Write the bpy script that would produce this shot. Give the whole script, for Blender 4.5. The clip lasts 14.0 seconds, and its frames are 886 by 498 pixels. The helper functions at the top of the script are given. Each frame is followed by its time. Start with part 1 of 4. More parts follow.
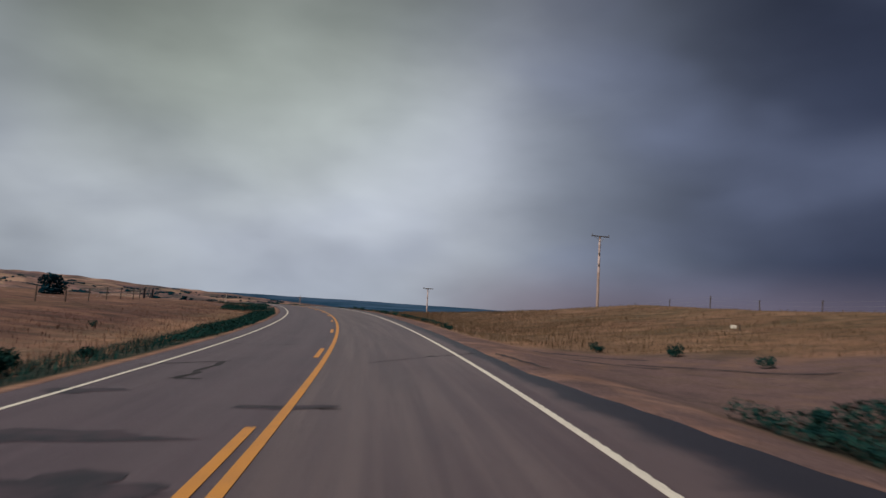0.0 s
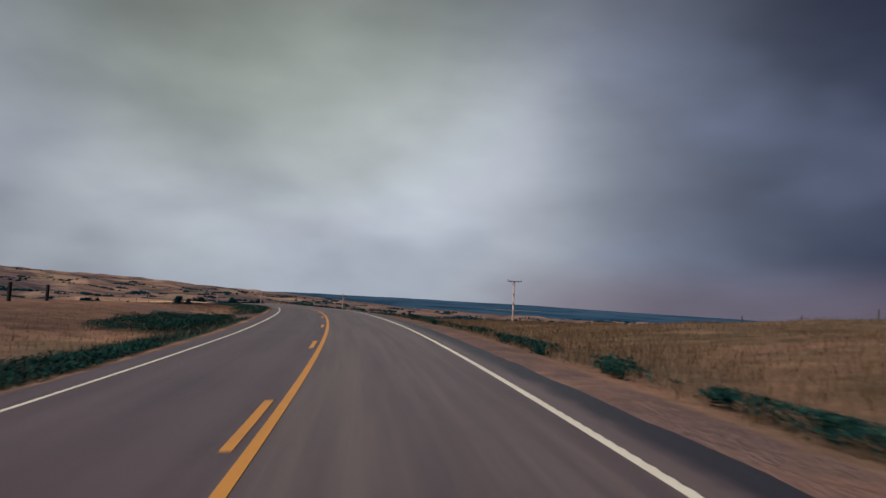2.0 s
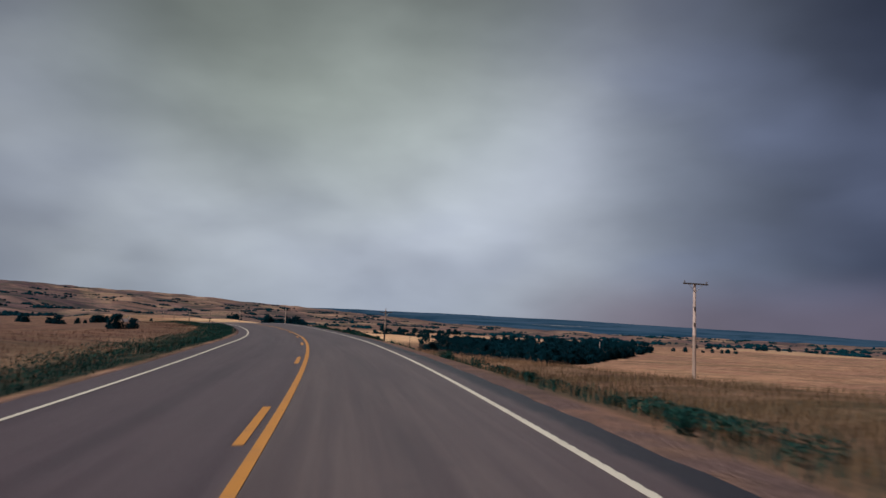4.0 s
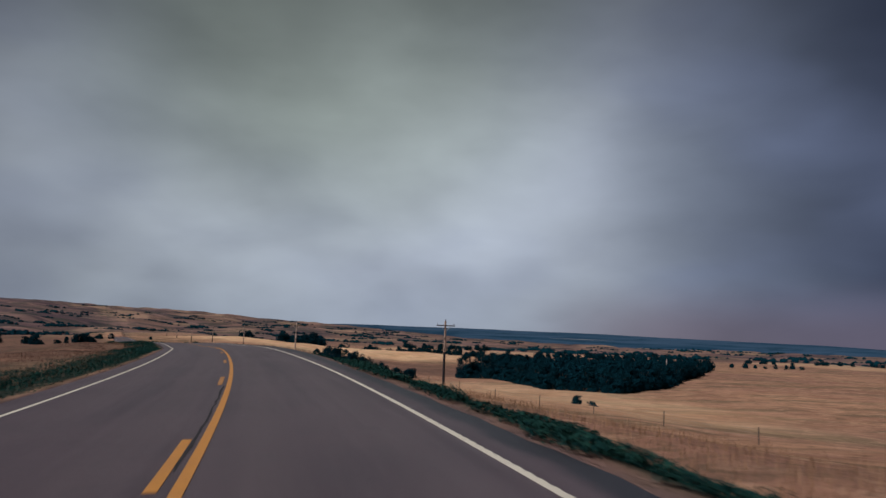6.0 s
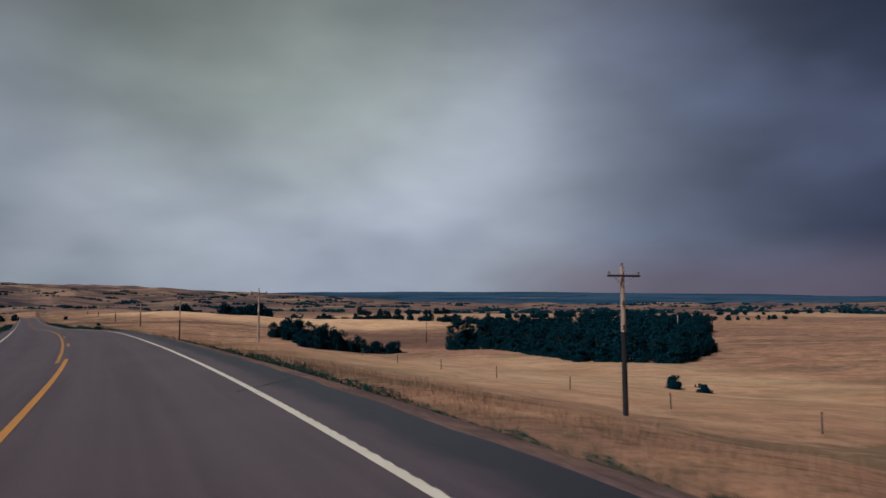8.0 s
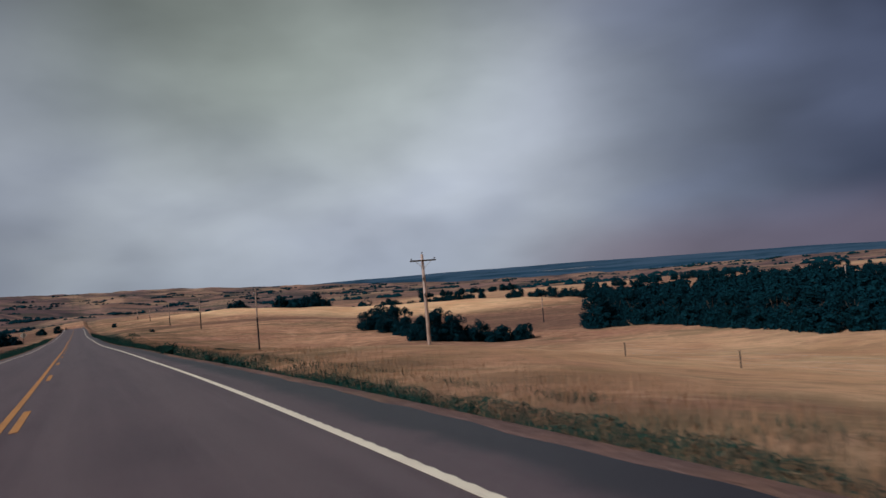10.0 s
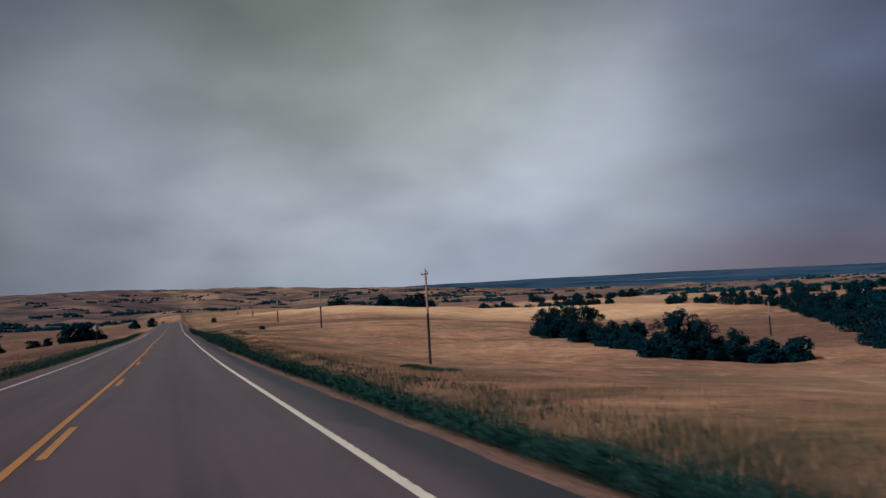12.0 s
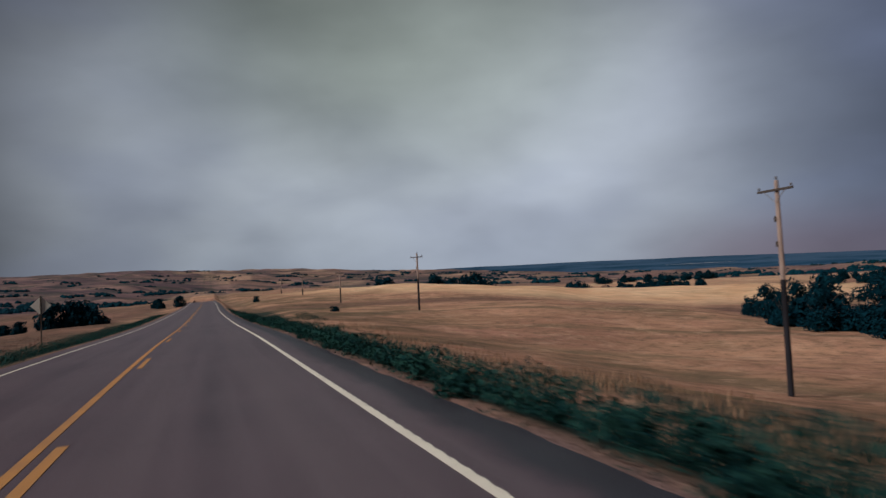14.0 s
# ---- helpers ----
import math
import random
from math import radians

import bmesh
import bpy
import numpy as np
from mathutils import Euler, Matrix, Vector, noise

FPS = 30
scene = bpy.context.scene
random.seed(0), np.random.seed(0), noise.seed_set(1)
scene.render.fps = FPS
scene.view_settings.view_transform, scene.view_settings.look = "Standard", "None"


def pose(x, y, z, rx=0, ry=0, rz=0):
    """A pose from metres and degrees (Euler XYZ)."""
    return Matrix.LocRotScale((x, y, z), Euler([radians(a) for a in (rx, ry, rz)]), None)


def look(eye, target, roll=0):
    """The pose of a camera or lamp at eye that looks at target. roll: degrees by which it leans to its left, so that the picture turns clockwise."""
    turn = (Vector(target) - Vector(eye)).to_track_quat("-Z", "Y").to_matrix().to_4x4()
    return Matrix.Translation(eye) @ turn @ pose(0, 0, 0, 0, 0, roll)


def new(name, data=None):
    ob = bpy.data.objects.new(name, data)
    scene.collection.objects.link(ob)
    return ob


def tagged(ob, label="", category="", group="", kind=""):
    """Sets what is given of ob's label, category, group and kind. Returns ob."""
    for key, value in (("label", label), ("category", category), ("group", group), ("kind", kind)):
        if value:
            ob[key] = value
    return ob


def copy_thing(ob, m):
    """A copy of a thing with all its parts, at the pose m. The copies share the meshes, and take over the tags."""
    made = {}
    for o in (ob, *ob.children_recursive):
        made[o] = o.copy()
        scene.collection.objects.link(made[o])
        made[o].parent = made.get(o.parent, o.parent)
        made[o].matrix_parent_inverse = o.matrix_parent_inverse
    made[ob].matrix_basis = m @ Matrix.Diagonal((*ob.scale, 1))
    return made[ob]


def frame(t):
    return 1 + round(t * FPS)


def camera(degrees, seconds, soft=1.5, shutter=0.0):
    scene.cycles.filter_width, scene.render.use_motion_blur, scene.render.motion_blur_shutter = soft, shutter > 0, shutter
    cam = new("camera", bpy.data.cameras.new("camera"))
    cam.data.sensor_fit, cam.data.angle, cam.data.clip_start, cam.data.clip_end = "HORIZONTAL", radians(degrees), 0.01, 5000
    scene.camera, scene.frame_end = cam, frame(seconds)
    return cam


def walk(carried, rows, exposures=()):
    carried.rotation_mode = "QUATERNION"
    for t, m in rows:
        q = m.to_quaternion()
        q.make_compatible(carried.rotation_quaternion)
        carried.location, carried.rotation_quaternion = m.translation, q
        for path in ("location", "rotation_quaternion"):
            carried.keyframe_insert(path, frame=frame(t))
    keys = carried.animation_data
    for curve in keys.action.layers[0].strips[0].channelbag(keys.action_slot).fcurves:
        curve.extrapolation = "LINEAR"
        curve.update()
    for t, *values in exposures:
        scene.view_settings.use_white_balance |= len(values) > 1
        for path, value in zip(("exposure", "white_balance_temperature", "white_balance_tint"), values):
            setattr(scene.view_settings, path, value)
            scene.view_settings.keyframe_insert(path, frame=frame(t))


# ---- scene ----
SECONDS = 14.0
cam = camera(64.85, SECONDS, 1.5, 0.18)
rows = [
    (0.0, pose(1.203, 0.000, 1.446, 95.561, -3.387, -4.486)),
    (0.5, pose(0.999, 11.744, 1.682, 95.477, -3.729, -3.101)),
    (1.0, pose(0.497, 23.486, 1.887, 95.532, -2.968, -2.153)),
    (1.5, pose(-0.279, 35.188, 2.114, 95.203, -2.616, -1.166)),
    (2.0, pose(-1.356, 46.926, 2.341, 95.098, -2.836, -0.050)),
    (2.5, pose(-2.715, 58.817, 2.552, 95.304, -3.266, 1.224)),
    (3.0, pose(-4.371, 70.882, 2.749, 95.521, -3.106, 2.390)),
    (3.5, pose(-6.332, 83.006, 2.915, 95.819, -2.877, 3.081)),
    (4.0, pose(-8.569, 95.189, 3.057, 96.198, -2.582, 3.295)),
    (4.5, pose(-11.096, 107.388, 3.168, 96.596, -2.289, 3.317)),
    (5.0, pose(-13.949, 119.554, 3.249, 96.951, -2.068, 3.431)),
    (5.5, pose(-17.167, 131.631, 3.285, 97.200, -1.988, 3.920)),
    (6.0, pose(-20.657, 143.639, 3.289, 97.344, -2.050, 4.786)),
    (6.5, pose(-24.510, 155.573, 3.332, 95.858, -1.482, 3.685)),
    (7.0, pose(-28.677, 167.509, 3.405, 95.369, 0.891, 1.705)),
    (7.5, pose(-33.312, 179.206, 3.448, 94.879, 0.057, 0.415)),
    (8.0, pose(-38.355, 190.688, 3.452, 94.414, 0.461, 0.016)),
    (8.5, pose(-43.626, 202.021, 3.335, 93.974, 2.103, 0.509)),
    (9.0, pose(-49.158, 213.219, 3.130, 93.569, 4.039, 1.483)),
    (9.5, pose(-54.994, 224.274, 3.001, 93.209, 5.328, 2.529)),
    (10.0, pose(-61.117, 235.207, 2.914, 92.904, 5.026, 3.235)),
    (10.5, pose(-67.366, 246.102, 2.729, 92.653, 3.134, 3.603)),
    (11.0, pose(-73.753, 257.124, 2.461, 93.677, 1.208, 7.020)),
    (11.5, pose(-80.321, 268.245, 2.167, 94.364, 1.462, 9.613)),
    (12.0, pose(-87.022, 279.425, 1.842, 93.862, 3.287, 9.983)),
    (12.5, pose(-93.803, 290.573, 1.498, 94.113, 4.379, 10.984)),
    (13.0, pose(-100.631, 301.849, 1.149, 93.746, 3.393, 11.994)),
    (13.5, pose(-107.596, 313.247, 0.865, 93.226, 2.384, 12.529)),
    (14.0, pose(-114.511, 324.693, 0.627, 92.625, 2.822, 12.297)),
]
walk(cam, rows, [(0.0, -0.10, 5600, 10), (3.0, -0.10, 5550, 10), (5.5, -0.26, 5400, 10), (7.5, -0.34, 5350, 10), (10.0, -0.17, 5480, 10), (11.0, -0.18, 5480, 10), (12.0, -0.26, 5430, 10), (14.0, -0.28, 5430, 10)])

# ---- world: storm-grey overcast sky, brightest low ahead to the left ----
world = bpy.data.worlds.new("overcast_sky")
scene.world = world
world.use_nodes = True
scene.view_settings.exposure = 0.0


class Nodes:
    """A small helper that adds and wires shader nodes."""

    def __init__(self, tree):
        self.tree = tree
        tree.nodes.clear()

    def add(self, kind, inputs=(), **props):
        n = self.tree.nodes.new(kind)
        for key, value in props.items():
            setattr(n, key, value)
        for key, value in dict(inputs).items():
            if isinstance(value, bpy.types.NodeSocket):
                self.tree.links.new(value, n.inputs[key])
            else:
                n.inputs[key].default_value = value
        return n

    def math(self, op, a, b=0.0, c=0.0, clamp=False):
        return self.add("ShaderNodeMath", {0: a, 1: b, 2: c}, operation=op, use_clamp=clamp).outputs[0]

    def dot(self, v, axis):
        return self.add("ShaderNodeVectorMath", {0: v, 1: axis}, operation="DOT_PRODUCT").outputs["Value"]

    def noise(self, vec, scale, detail=4.0, rough=0.55, distort=0.0):
        return self.add("ShaderNodeTexNoise", {"Vector": vec, "Scale": scale, "Detail": detail, "Roughness": rough, "Distortion": distort}).outputs["Fac"]

    def remap(self, v, a, b, c=0.0, d=1.0, smooth=True):
        return self.add("ShaderNodeMapRange", {0: v, 1: a, 2: b, 3: c, 4: d}, interpolation_type="SMOOTHSTEP" if smooth else "LINEAR").outputs[0]

    def mix(self, f, a, b, blend="MIX"):
        n = self.add("ShaderNodeMix", data_type="RGBA", blend_type=blend)
        for i, v in ((0, f), (6, a), (7, b)):
            if isinstance(v, bpy.types.NodeSocket):
                self.tree.links.new(v, n.inputs[i])
            else:
                n.inputs[i].default_value = v if i == 0 else (*v[:3], 1)
        return n.outputs[2]


def heading(az, el):
    """A unit vector; az degrees to the left of +y, el degrees up."""
    a, e = radians(az), radians(el)
    return (-math.sin(a) * math.cos(e), math.cos(a) * math.cos(e), math.sin(e))


def build_sky():
    g = Nodes(world.node_tree)
    way = g.add("ShaderNodeTexCoord").outputs["Generated"]
    up = g.dot(way, (0, 0, 1))
    flat = g.add("ShaderNodeMapping", {"Vector": way, "Scale": (1.0, 1.0, 2.0), "Location": (3.3, 1.9, 0.6)}).outputs[0]
    broad = g.noise(flat, 2.6, 3, 0.45, 0.2)
    fine = g.noise(flat, 7.0, 3, 0.5, 0.2)
    tint = g.noise(flat, 3.4, 2, 0.5, 0.2)
    drift = g.math("MULTIPLY", g.math("SUBTRACT", g.noise(flat, 1.5, 2, 0.5, 0.2), 0.5), 0.22)
    glow = g.math("ADD", g.dot(way, heading(8, 9)), g.math("MULTIPLY", drift, 0.15))
    light = g.remap(glow, 0.70, 0.995, 0.0, 1.0)
    dark_cloud, pale_cloud = (0.026, 0.027, 0.031), (0.66, 0.645, 0.615)
    col = g.mix(light, dark_cloud, pale_cloud)
    storm = g.remap(g.math("ADD", g.dot(way, heading(-62, 10)), g.math("MULTIPLY", drift, 0.5)), 0.34, 0.95, 0.0, 0.94)
    col = g.mix(storm, col, (0.060, 0.065, 0.092))
    veil = g.remap(tint, 0.42, 0.70, 0.0, 0.4)
    col = g.mix(veil, col, (0.23, 0.235, 0.29))
    olive = g.remap(g.math("ADD", g.dot(way, heading(15, 29)), g.math("MULTIPLY", drift, 0.3)), 0.91, 0.995, 0.0, 0.75)
    col = g.mix(olive, col, (0.28, 0.29, 0.20))
    # darker cloud overhead and off to the left
    high = g.remap(up, 0.26, 0.50, 1.0, 0.5)
    high = g.math("MULTIPLY", high, g.remap(g.dot(way, heading(60, 14)), 0.66, 0.92, 1.0, 0.85))
    col = g.mix(1.0, col, g.add("ShaderNodeCombineColor", {0: high, 1: high, 2: high}).outputs[0], "MULTIPLY")
    low = g.math("MULTIPLY", g.remap(up, 0.13, 0.0, 0.0, 1.0), g.remap(g.dot(way, heading(8, 2)), 0.80, 0.99, 0.0, 0.6))
    col = g.mix(low, col, (0.34, 0.345, 0.36))
    rose = g.math("MULTIPLY", g.remap(up, 0.10, 0.02, 0.0, 1.0), g.remap(g.dot(way, heading(-25, 3)), 0.90, 0.99, 0.0, 0.8))
    col = g.mix(rose, col, (0.190, 0.138, 0.146))
    shelf = g.remap(g.dot(way, heading(26, 15)), 0.945, 0.995, 0.0, 1.0)
    col = g.mix(shelf, col, g.mix(1.0, col, (0.92, 0.925, 0.91), "MULTIPLY"))
    squall = g.remap(g.dot(way, heading(-34, 12)), 0.88, 0.985, 0.0, 1.0)
    col = g.mix(squall, col, g.mix(1.0, col, (0.79, 0.83, 0.91), "MULTIPLY"))
    wisp = g.noise(g.add("ShaderNodeMapping", {"Vector": way, "Scale": (1.0, 1.0, 2.2), "Location": (1.3, 4.1, 0.2)}).outputs[0], 4.2, 4, 0.5, 0.25)
    cloud = g.math("ADD", g.remap(broad, 0.3, 0.7, 0.90, 1.10, False), g.remap(fine, 0.3, 0.7, -0.06, 0.06, False))
    cloud = g.math("ADD", cloud, g.remap(wisp, 0.3, 0.7, -0.08, 0.08, False))
    grey = g.add("ShaderNodeCombineColor", {0: cloud, 1: cloud, 2: cloud}).outputs[0]
    col = g.mix(1.0, col, grey, "MULTIPLY")
    back = g.add("ShaderNodeBackground", {"Color": col, "Strength": 1.0})
    out = g.add("ShaderNodeOutputWorld")
    g.tree.links.new(back.outputs[0], out.inputs[0])


build_sky()
sun_data = bpy.data.lights.new("sun", "SUN")
sun_data.energy, sun_data.angle, sun_data.color = 3.8, radians(12), (1.0, 0.82, 0.66)
sun = new("sun", sun_data)
sun.matrix_world = look(heading(132, 42), (0, 0, 0))

# ---- the road's line, in plan and height ----
STEP = 25.0
CURVE = [2.315, 2.315, 2.152, 1.978, 1.644, 1.859, 2.523, 3.055, 1.925, 1.656, 2.307, 1.373, 0.207, 0.028, -0.016, 0.025, -0.219, 0.07, -0.012, -0.154, -0.176, 0.127, 0.354, 0.174, -0.241, -0.41, -0.439, -0.441, -0.441]
HEIGHT = [-0.716, -0.0, 0.465, 0.943, 1.35, 1.671, 1.863, 1.877, 1.961, 1.958, 1.596, 1.43, 0.971, 0.363, -0.297, -0.801, -1.157, -1.664, -2.008, -2.228, -2.338, -2.366, -2.322, -2.27, -2.296, -2.41, -2.578, -2.764, -2.948]
BANK = [0.042, 0.058, 0.07, 0.021, 0.054, 0.072, 0.005, 0.008, 0.041, 0.041, 0.038, 0.035, 0.031, 0.03, 0.03]
S_MIN, S_MAX = -400.0, 4600.0
KNOTS = -25 + STEP * np.arange(len(CURVE))
S = np.arange(S_MIN, S_MAX, 1.0)


def smooth(x, a, b):
    u = np.clip((x - a) / (b - a), 0, 1)
    return u * u * (3 - 2 * u)


def glide(x, xp, fp):
    """A smooth curve through evenly spaced knots."""
    fp = np.asarray(fp)
    u = np.clip((x - xp[0]) / (xp[1] - xp[0]), 0, len(xp) - 1.0001)
    i = u.astype(int)
    f = u - i
    g = np.concatenate([[2 * fp[0] - fp[1]], fp, [2 * fp[-1] - fp[-2]]])
    a, b, c, d = g[i], g[i + 1], g[i + 2], g[i + 3]
    return b + 0.5 * f * (c - a + f * (2 * a - 5 * b + 4 * c - d + f * (3 * (b - c) + d - a)))


bend = np.where((S > -60) & (S < 600), np.interp(S, KNOTS, CURVE), 0) / 1000
turn = np.cumsum(bend)
turn -= np.interp(0, S, turn)
mid = turn - bend / 2
LX, LY = np.cumsum(-np.sin(mid)), np.cumsum(np.cos(mid))
LX, LY = LX - np.interp(0, S, LX), LY - np.interp(0, S, LY)
LZ = glide(S, KNOTS, HEIGHT)
LZ = LZ - 1.2 * smooth(S, 590, 690) - 12 * smooth(S, 680, 1300)
LE = np.interp(S, KNOTS[::2], BANK)
FAR_TURN = radians(14)


def spot(s, d):
    """Plan place of the point d metres to the right of the road's middle at s; beyond 80 m the lines run parallel."""
    s, d = np.asarray(s, float), np.asarray(d, float)
    th = np.interp(s, S, turn)
    near, far = np.clip(d, -80, 80), d - np.clip(d, -80, 80)
    x = np.interp(s, S, LX) + near * np.cos(th) + far * math.cos(FAR_TURN)
    y = np.interp(s, S, LY) + near * np.sin(th) + far * math.sin(FAR_TURN)
    return x, y


def road_z(s, d):
    return np.interp(s, S, LZ) + np.clip(d, -6, 6) * np.interp(s, S, LE)


def pave(s):
    """How far the asphalt reaches to the right of the middle."""
    return np.interp(s, [-50, 4, 13, 120, 148, 170, 182, 255, 276, 700], [5.0, 5.0, 4.12, 4.12, 4.12, 4.12, 4.36, 4.36, 4.28, 4.2]) + 0.025 * np.sin(s * 1.7) + 0.02 * np.sin(s * 4.1 + 1)


def weedline(s):
    """Where the bare gravel of the right verge gives way to growth."""
    return np.interp(s, [-50, 12, 30, 120, 140, 172, 184, 255, 276, 700], [6.0, 6.0, 5.3, 4.8, 4.38, 4.38, 5.8, 5.8, 4.45, 4.36])


def waves(x, y, size, seed):
    """A cheap smooth noise from -1 to 1, about size metres a wave."""
    r = np.random.RandomState(seed)
    v = 0
    for i in range(7):
        a, f, ph = r.uniform(0, 6.283), r.uniform(0.7, 1.8) / size * 6.283, r.uniform(0, 6.283, 2)
        v = v + np.sin((x * math.cos(a) + y * math.sin(a)) * f + ph[0] + 0.8 * np.sin((y * math.cos(a) - x * math.sin(a)) * f * 0.6 + ph[1]))
    return v / 4.2


def hump(x, y, cx, cy, rx, ry, ang, h):
    a = radians(ang)
    u = ((x - cx) * math.cos(a) + (y - cy) * math.sin(a)) / rx
    v = (-(x - cx) * math.sin(a) + (y - cy) * math.cos(a)) / ry
    return h * np.exp(-(u * u + v * v))


def land(s, d):
    """Height of the open ground."""
    x, y = spot(s, d)
    base = road_z(s, d)
    side = np.abs(d)
    # the verge: shoulder, shallow ditch, then the fields
    ditch = -0.04 - np.where(d > 0, 0.35 + 0.85 * smooth(s, 100, 150), 0.22) * smooth(side, 4.4, 7.4) + np.where(d > 0, 0.15 + 0.5 * smooth(s, 100, 150), 0.25) * smooth(side, 9, 15)
    # right: a low mound first, then the land falls away into the valley
    fall = smooth(s, 90, 205) * (1 - 0.86 * smooth(s, 375, 465) * (1 - smooth(d, 42, 150)))
    prof = 0.14 * smooth(d, 5, 12) + 0.36 * smooth(d, 8, 36) + 0.5 * smooth(d, 25, 95)
    right = -10.5 * fall * prof + 2.3 * (1 - smooth(s, 60, 112)) * smooth(d, 8, 34)
    left = 0.3 * (1 - smooth(s, 110, 210)) * smooth(-d, 6, 34) - 1.9 * smooth(s, 100, 190) * smooth(-d, 5, 34)
    z = base + ditch + np.where(d > 0, right, left)
    # the wide country
    rr = np.hypot(x + 60, y - 220)
    out = smooth(side, 60, 260)
    valley = -9.6 - 3.0 * smooth(rr, 500, 1100)
    az = np.degrees(np.arctan2(-(x + 60), y - 220))
    rim = np.interp(az, [-180, -60, -10, 0, 5, 10, 15, 20, 25, 30, 60, 180], [5, -4, -2, 14, 34, 56, 76, 92, 114, 122, 120, 30])
    rim = rim * smooth(rr, 900, 4200)
    roll = waves(x, y, 260, 3) * 2.6 * smooth(rr, 380, 900) + waves(x, y, 700, 5) * 9 * smooth(rr, 500, 1600) + waves(x, y, 230, 8) * 4.5 * smooth(rr, 600, 1500)
    lee = smooth(d, -260, 60)
    country = valley * lee + (valley * 0.35 - 1) * (1 - lee) + rim + roll
    ahead = smooth(s, 780, 1500)
    k = np.maximum(out, ahead)
    z = z * (1 - k) + country * k
    # the stubble ridge beyond the valley, and a swell behind it
    rise = hump(x, y, -64, 298, 40, 17, 120, 2.4) + hump(x, y, -80, 400, 34, 16, 115, 1.6) + hump(x, y, -108, 552, 105, 46, 0, 7.2) + hump(x, y, -250, 705, 110, 70, 20, 7.0) + hump(x, y, -45, 455, 60, 45, 0, 1.2) + hump(x, y, 0, 370, 60, 50, 0, 1.4) + hump(x, y, 40, 820, 320, 90, -6, 2.5)
    rise = rise + hump(x, y, -330, 950, 260, 120, 14, 7.0)
    z = z + rise * np.maximum(smooth(side, 5, 24), smooth(s, 560, 700))
    z = z + 0.10 * waves(x, y, 9, 11) * smooth(side, 6, 14) + 0.35 * waves(x, y, 38, 12) * smooth(side, 12, 45)
    # keep the bed just under the asphalt
    rim_d = pave(s)
    bed = base - 0.14 + 0.11 * np.where(d > 0, smooth(d, rim_d - 0.12, rim_d + 0.06), smooth(-d, 4.0, 4.2))
    return np.where((d > -4.2) & (d < rim_d + 0.06), np.where(s < 690, bed, z), z)


def grid_mesh(name, s, d, height, mat):
    """A sheet over the road's own coordinates."""
    ss, dd = np.meshgrid(s, d, indexing="ij")
    x, y = spot(ss, dd)
    z = height(ss, dd)
    n, m = ss.shape
    v = np.stack([x, y, z], -1).reshape(-1, 3)
    a = (np.arange(n - 1)[:, None] * m + np.arange(m - 1)[None]).reshape(-1)
    f = np.stack([a, a + 1, a + m + 1, a + m], 1)[:, ::-1]
    me = bpy.data.meshes.new(name)
    me.vertices.add(len(v))
    me.vertices.foreach_set("co", v.ravel())
    me.loops.add(f.size)
    me.loops.foreach_set("vertex_index", np.ascontiguousarray(f).ravel())
    me.polygons.add(len(f))
    me.polygons.foreach_set("loop_start", np.arange(len(f)) * 4)
    me.polygons.foreach_set("use_smooth", np.ones(len(f), bool))
    me.update(calc_edges=True)
    me.materials.append(mat)
    return me, ss.ravel(), dd.ravel()


def fan(edges, counts):
    """Distances that are dense at first and grow outwards."""
    out = []
    for (a, b), c in zip(zip(edges, edges[1:]), counts):
        out += list(np.linspace(a, b, c, endpoint=False))
    return np.array(out + [edges[-1]])


# ---- materials ----
def material(name, build, rough=0.9, metal=0.0, spec=0.3):
    m = bpy.data.materials.new(name)
    m.use_nodes = True
    g = Nodes(m.node_tree)
    pos = g.add("ShaderNodeNewGeometry").outputs["Position"]
    b = g.add("ShaderNodeBsdfPrincipled", {"Roughness": rough, "Metallic": metal, "Specular IOR Level": spec})
    res = build(g, pos)
    col, bump, dist = (res + (0, 0))[:3] if isinstance(res, tuple) else (res, 0, 0)
    g.tree.links.new(col, b.inputs["Base Color"])
    if isinstance(bump, bpy.types.NodeSocket):
        n = g.add("ShaderNodeBump", {"Height": bump, "Distance": dist, "Strength": 1.0})
        g.tree.links.new(n.outputs[0], b.inputs["Normal"])
    out = g.add("ShaderNodeOutputMaterial")
    g.tree.links.new(b.outputs[0], out.inputs[0])
    return m


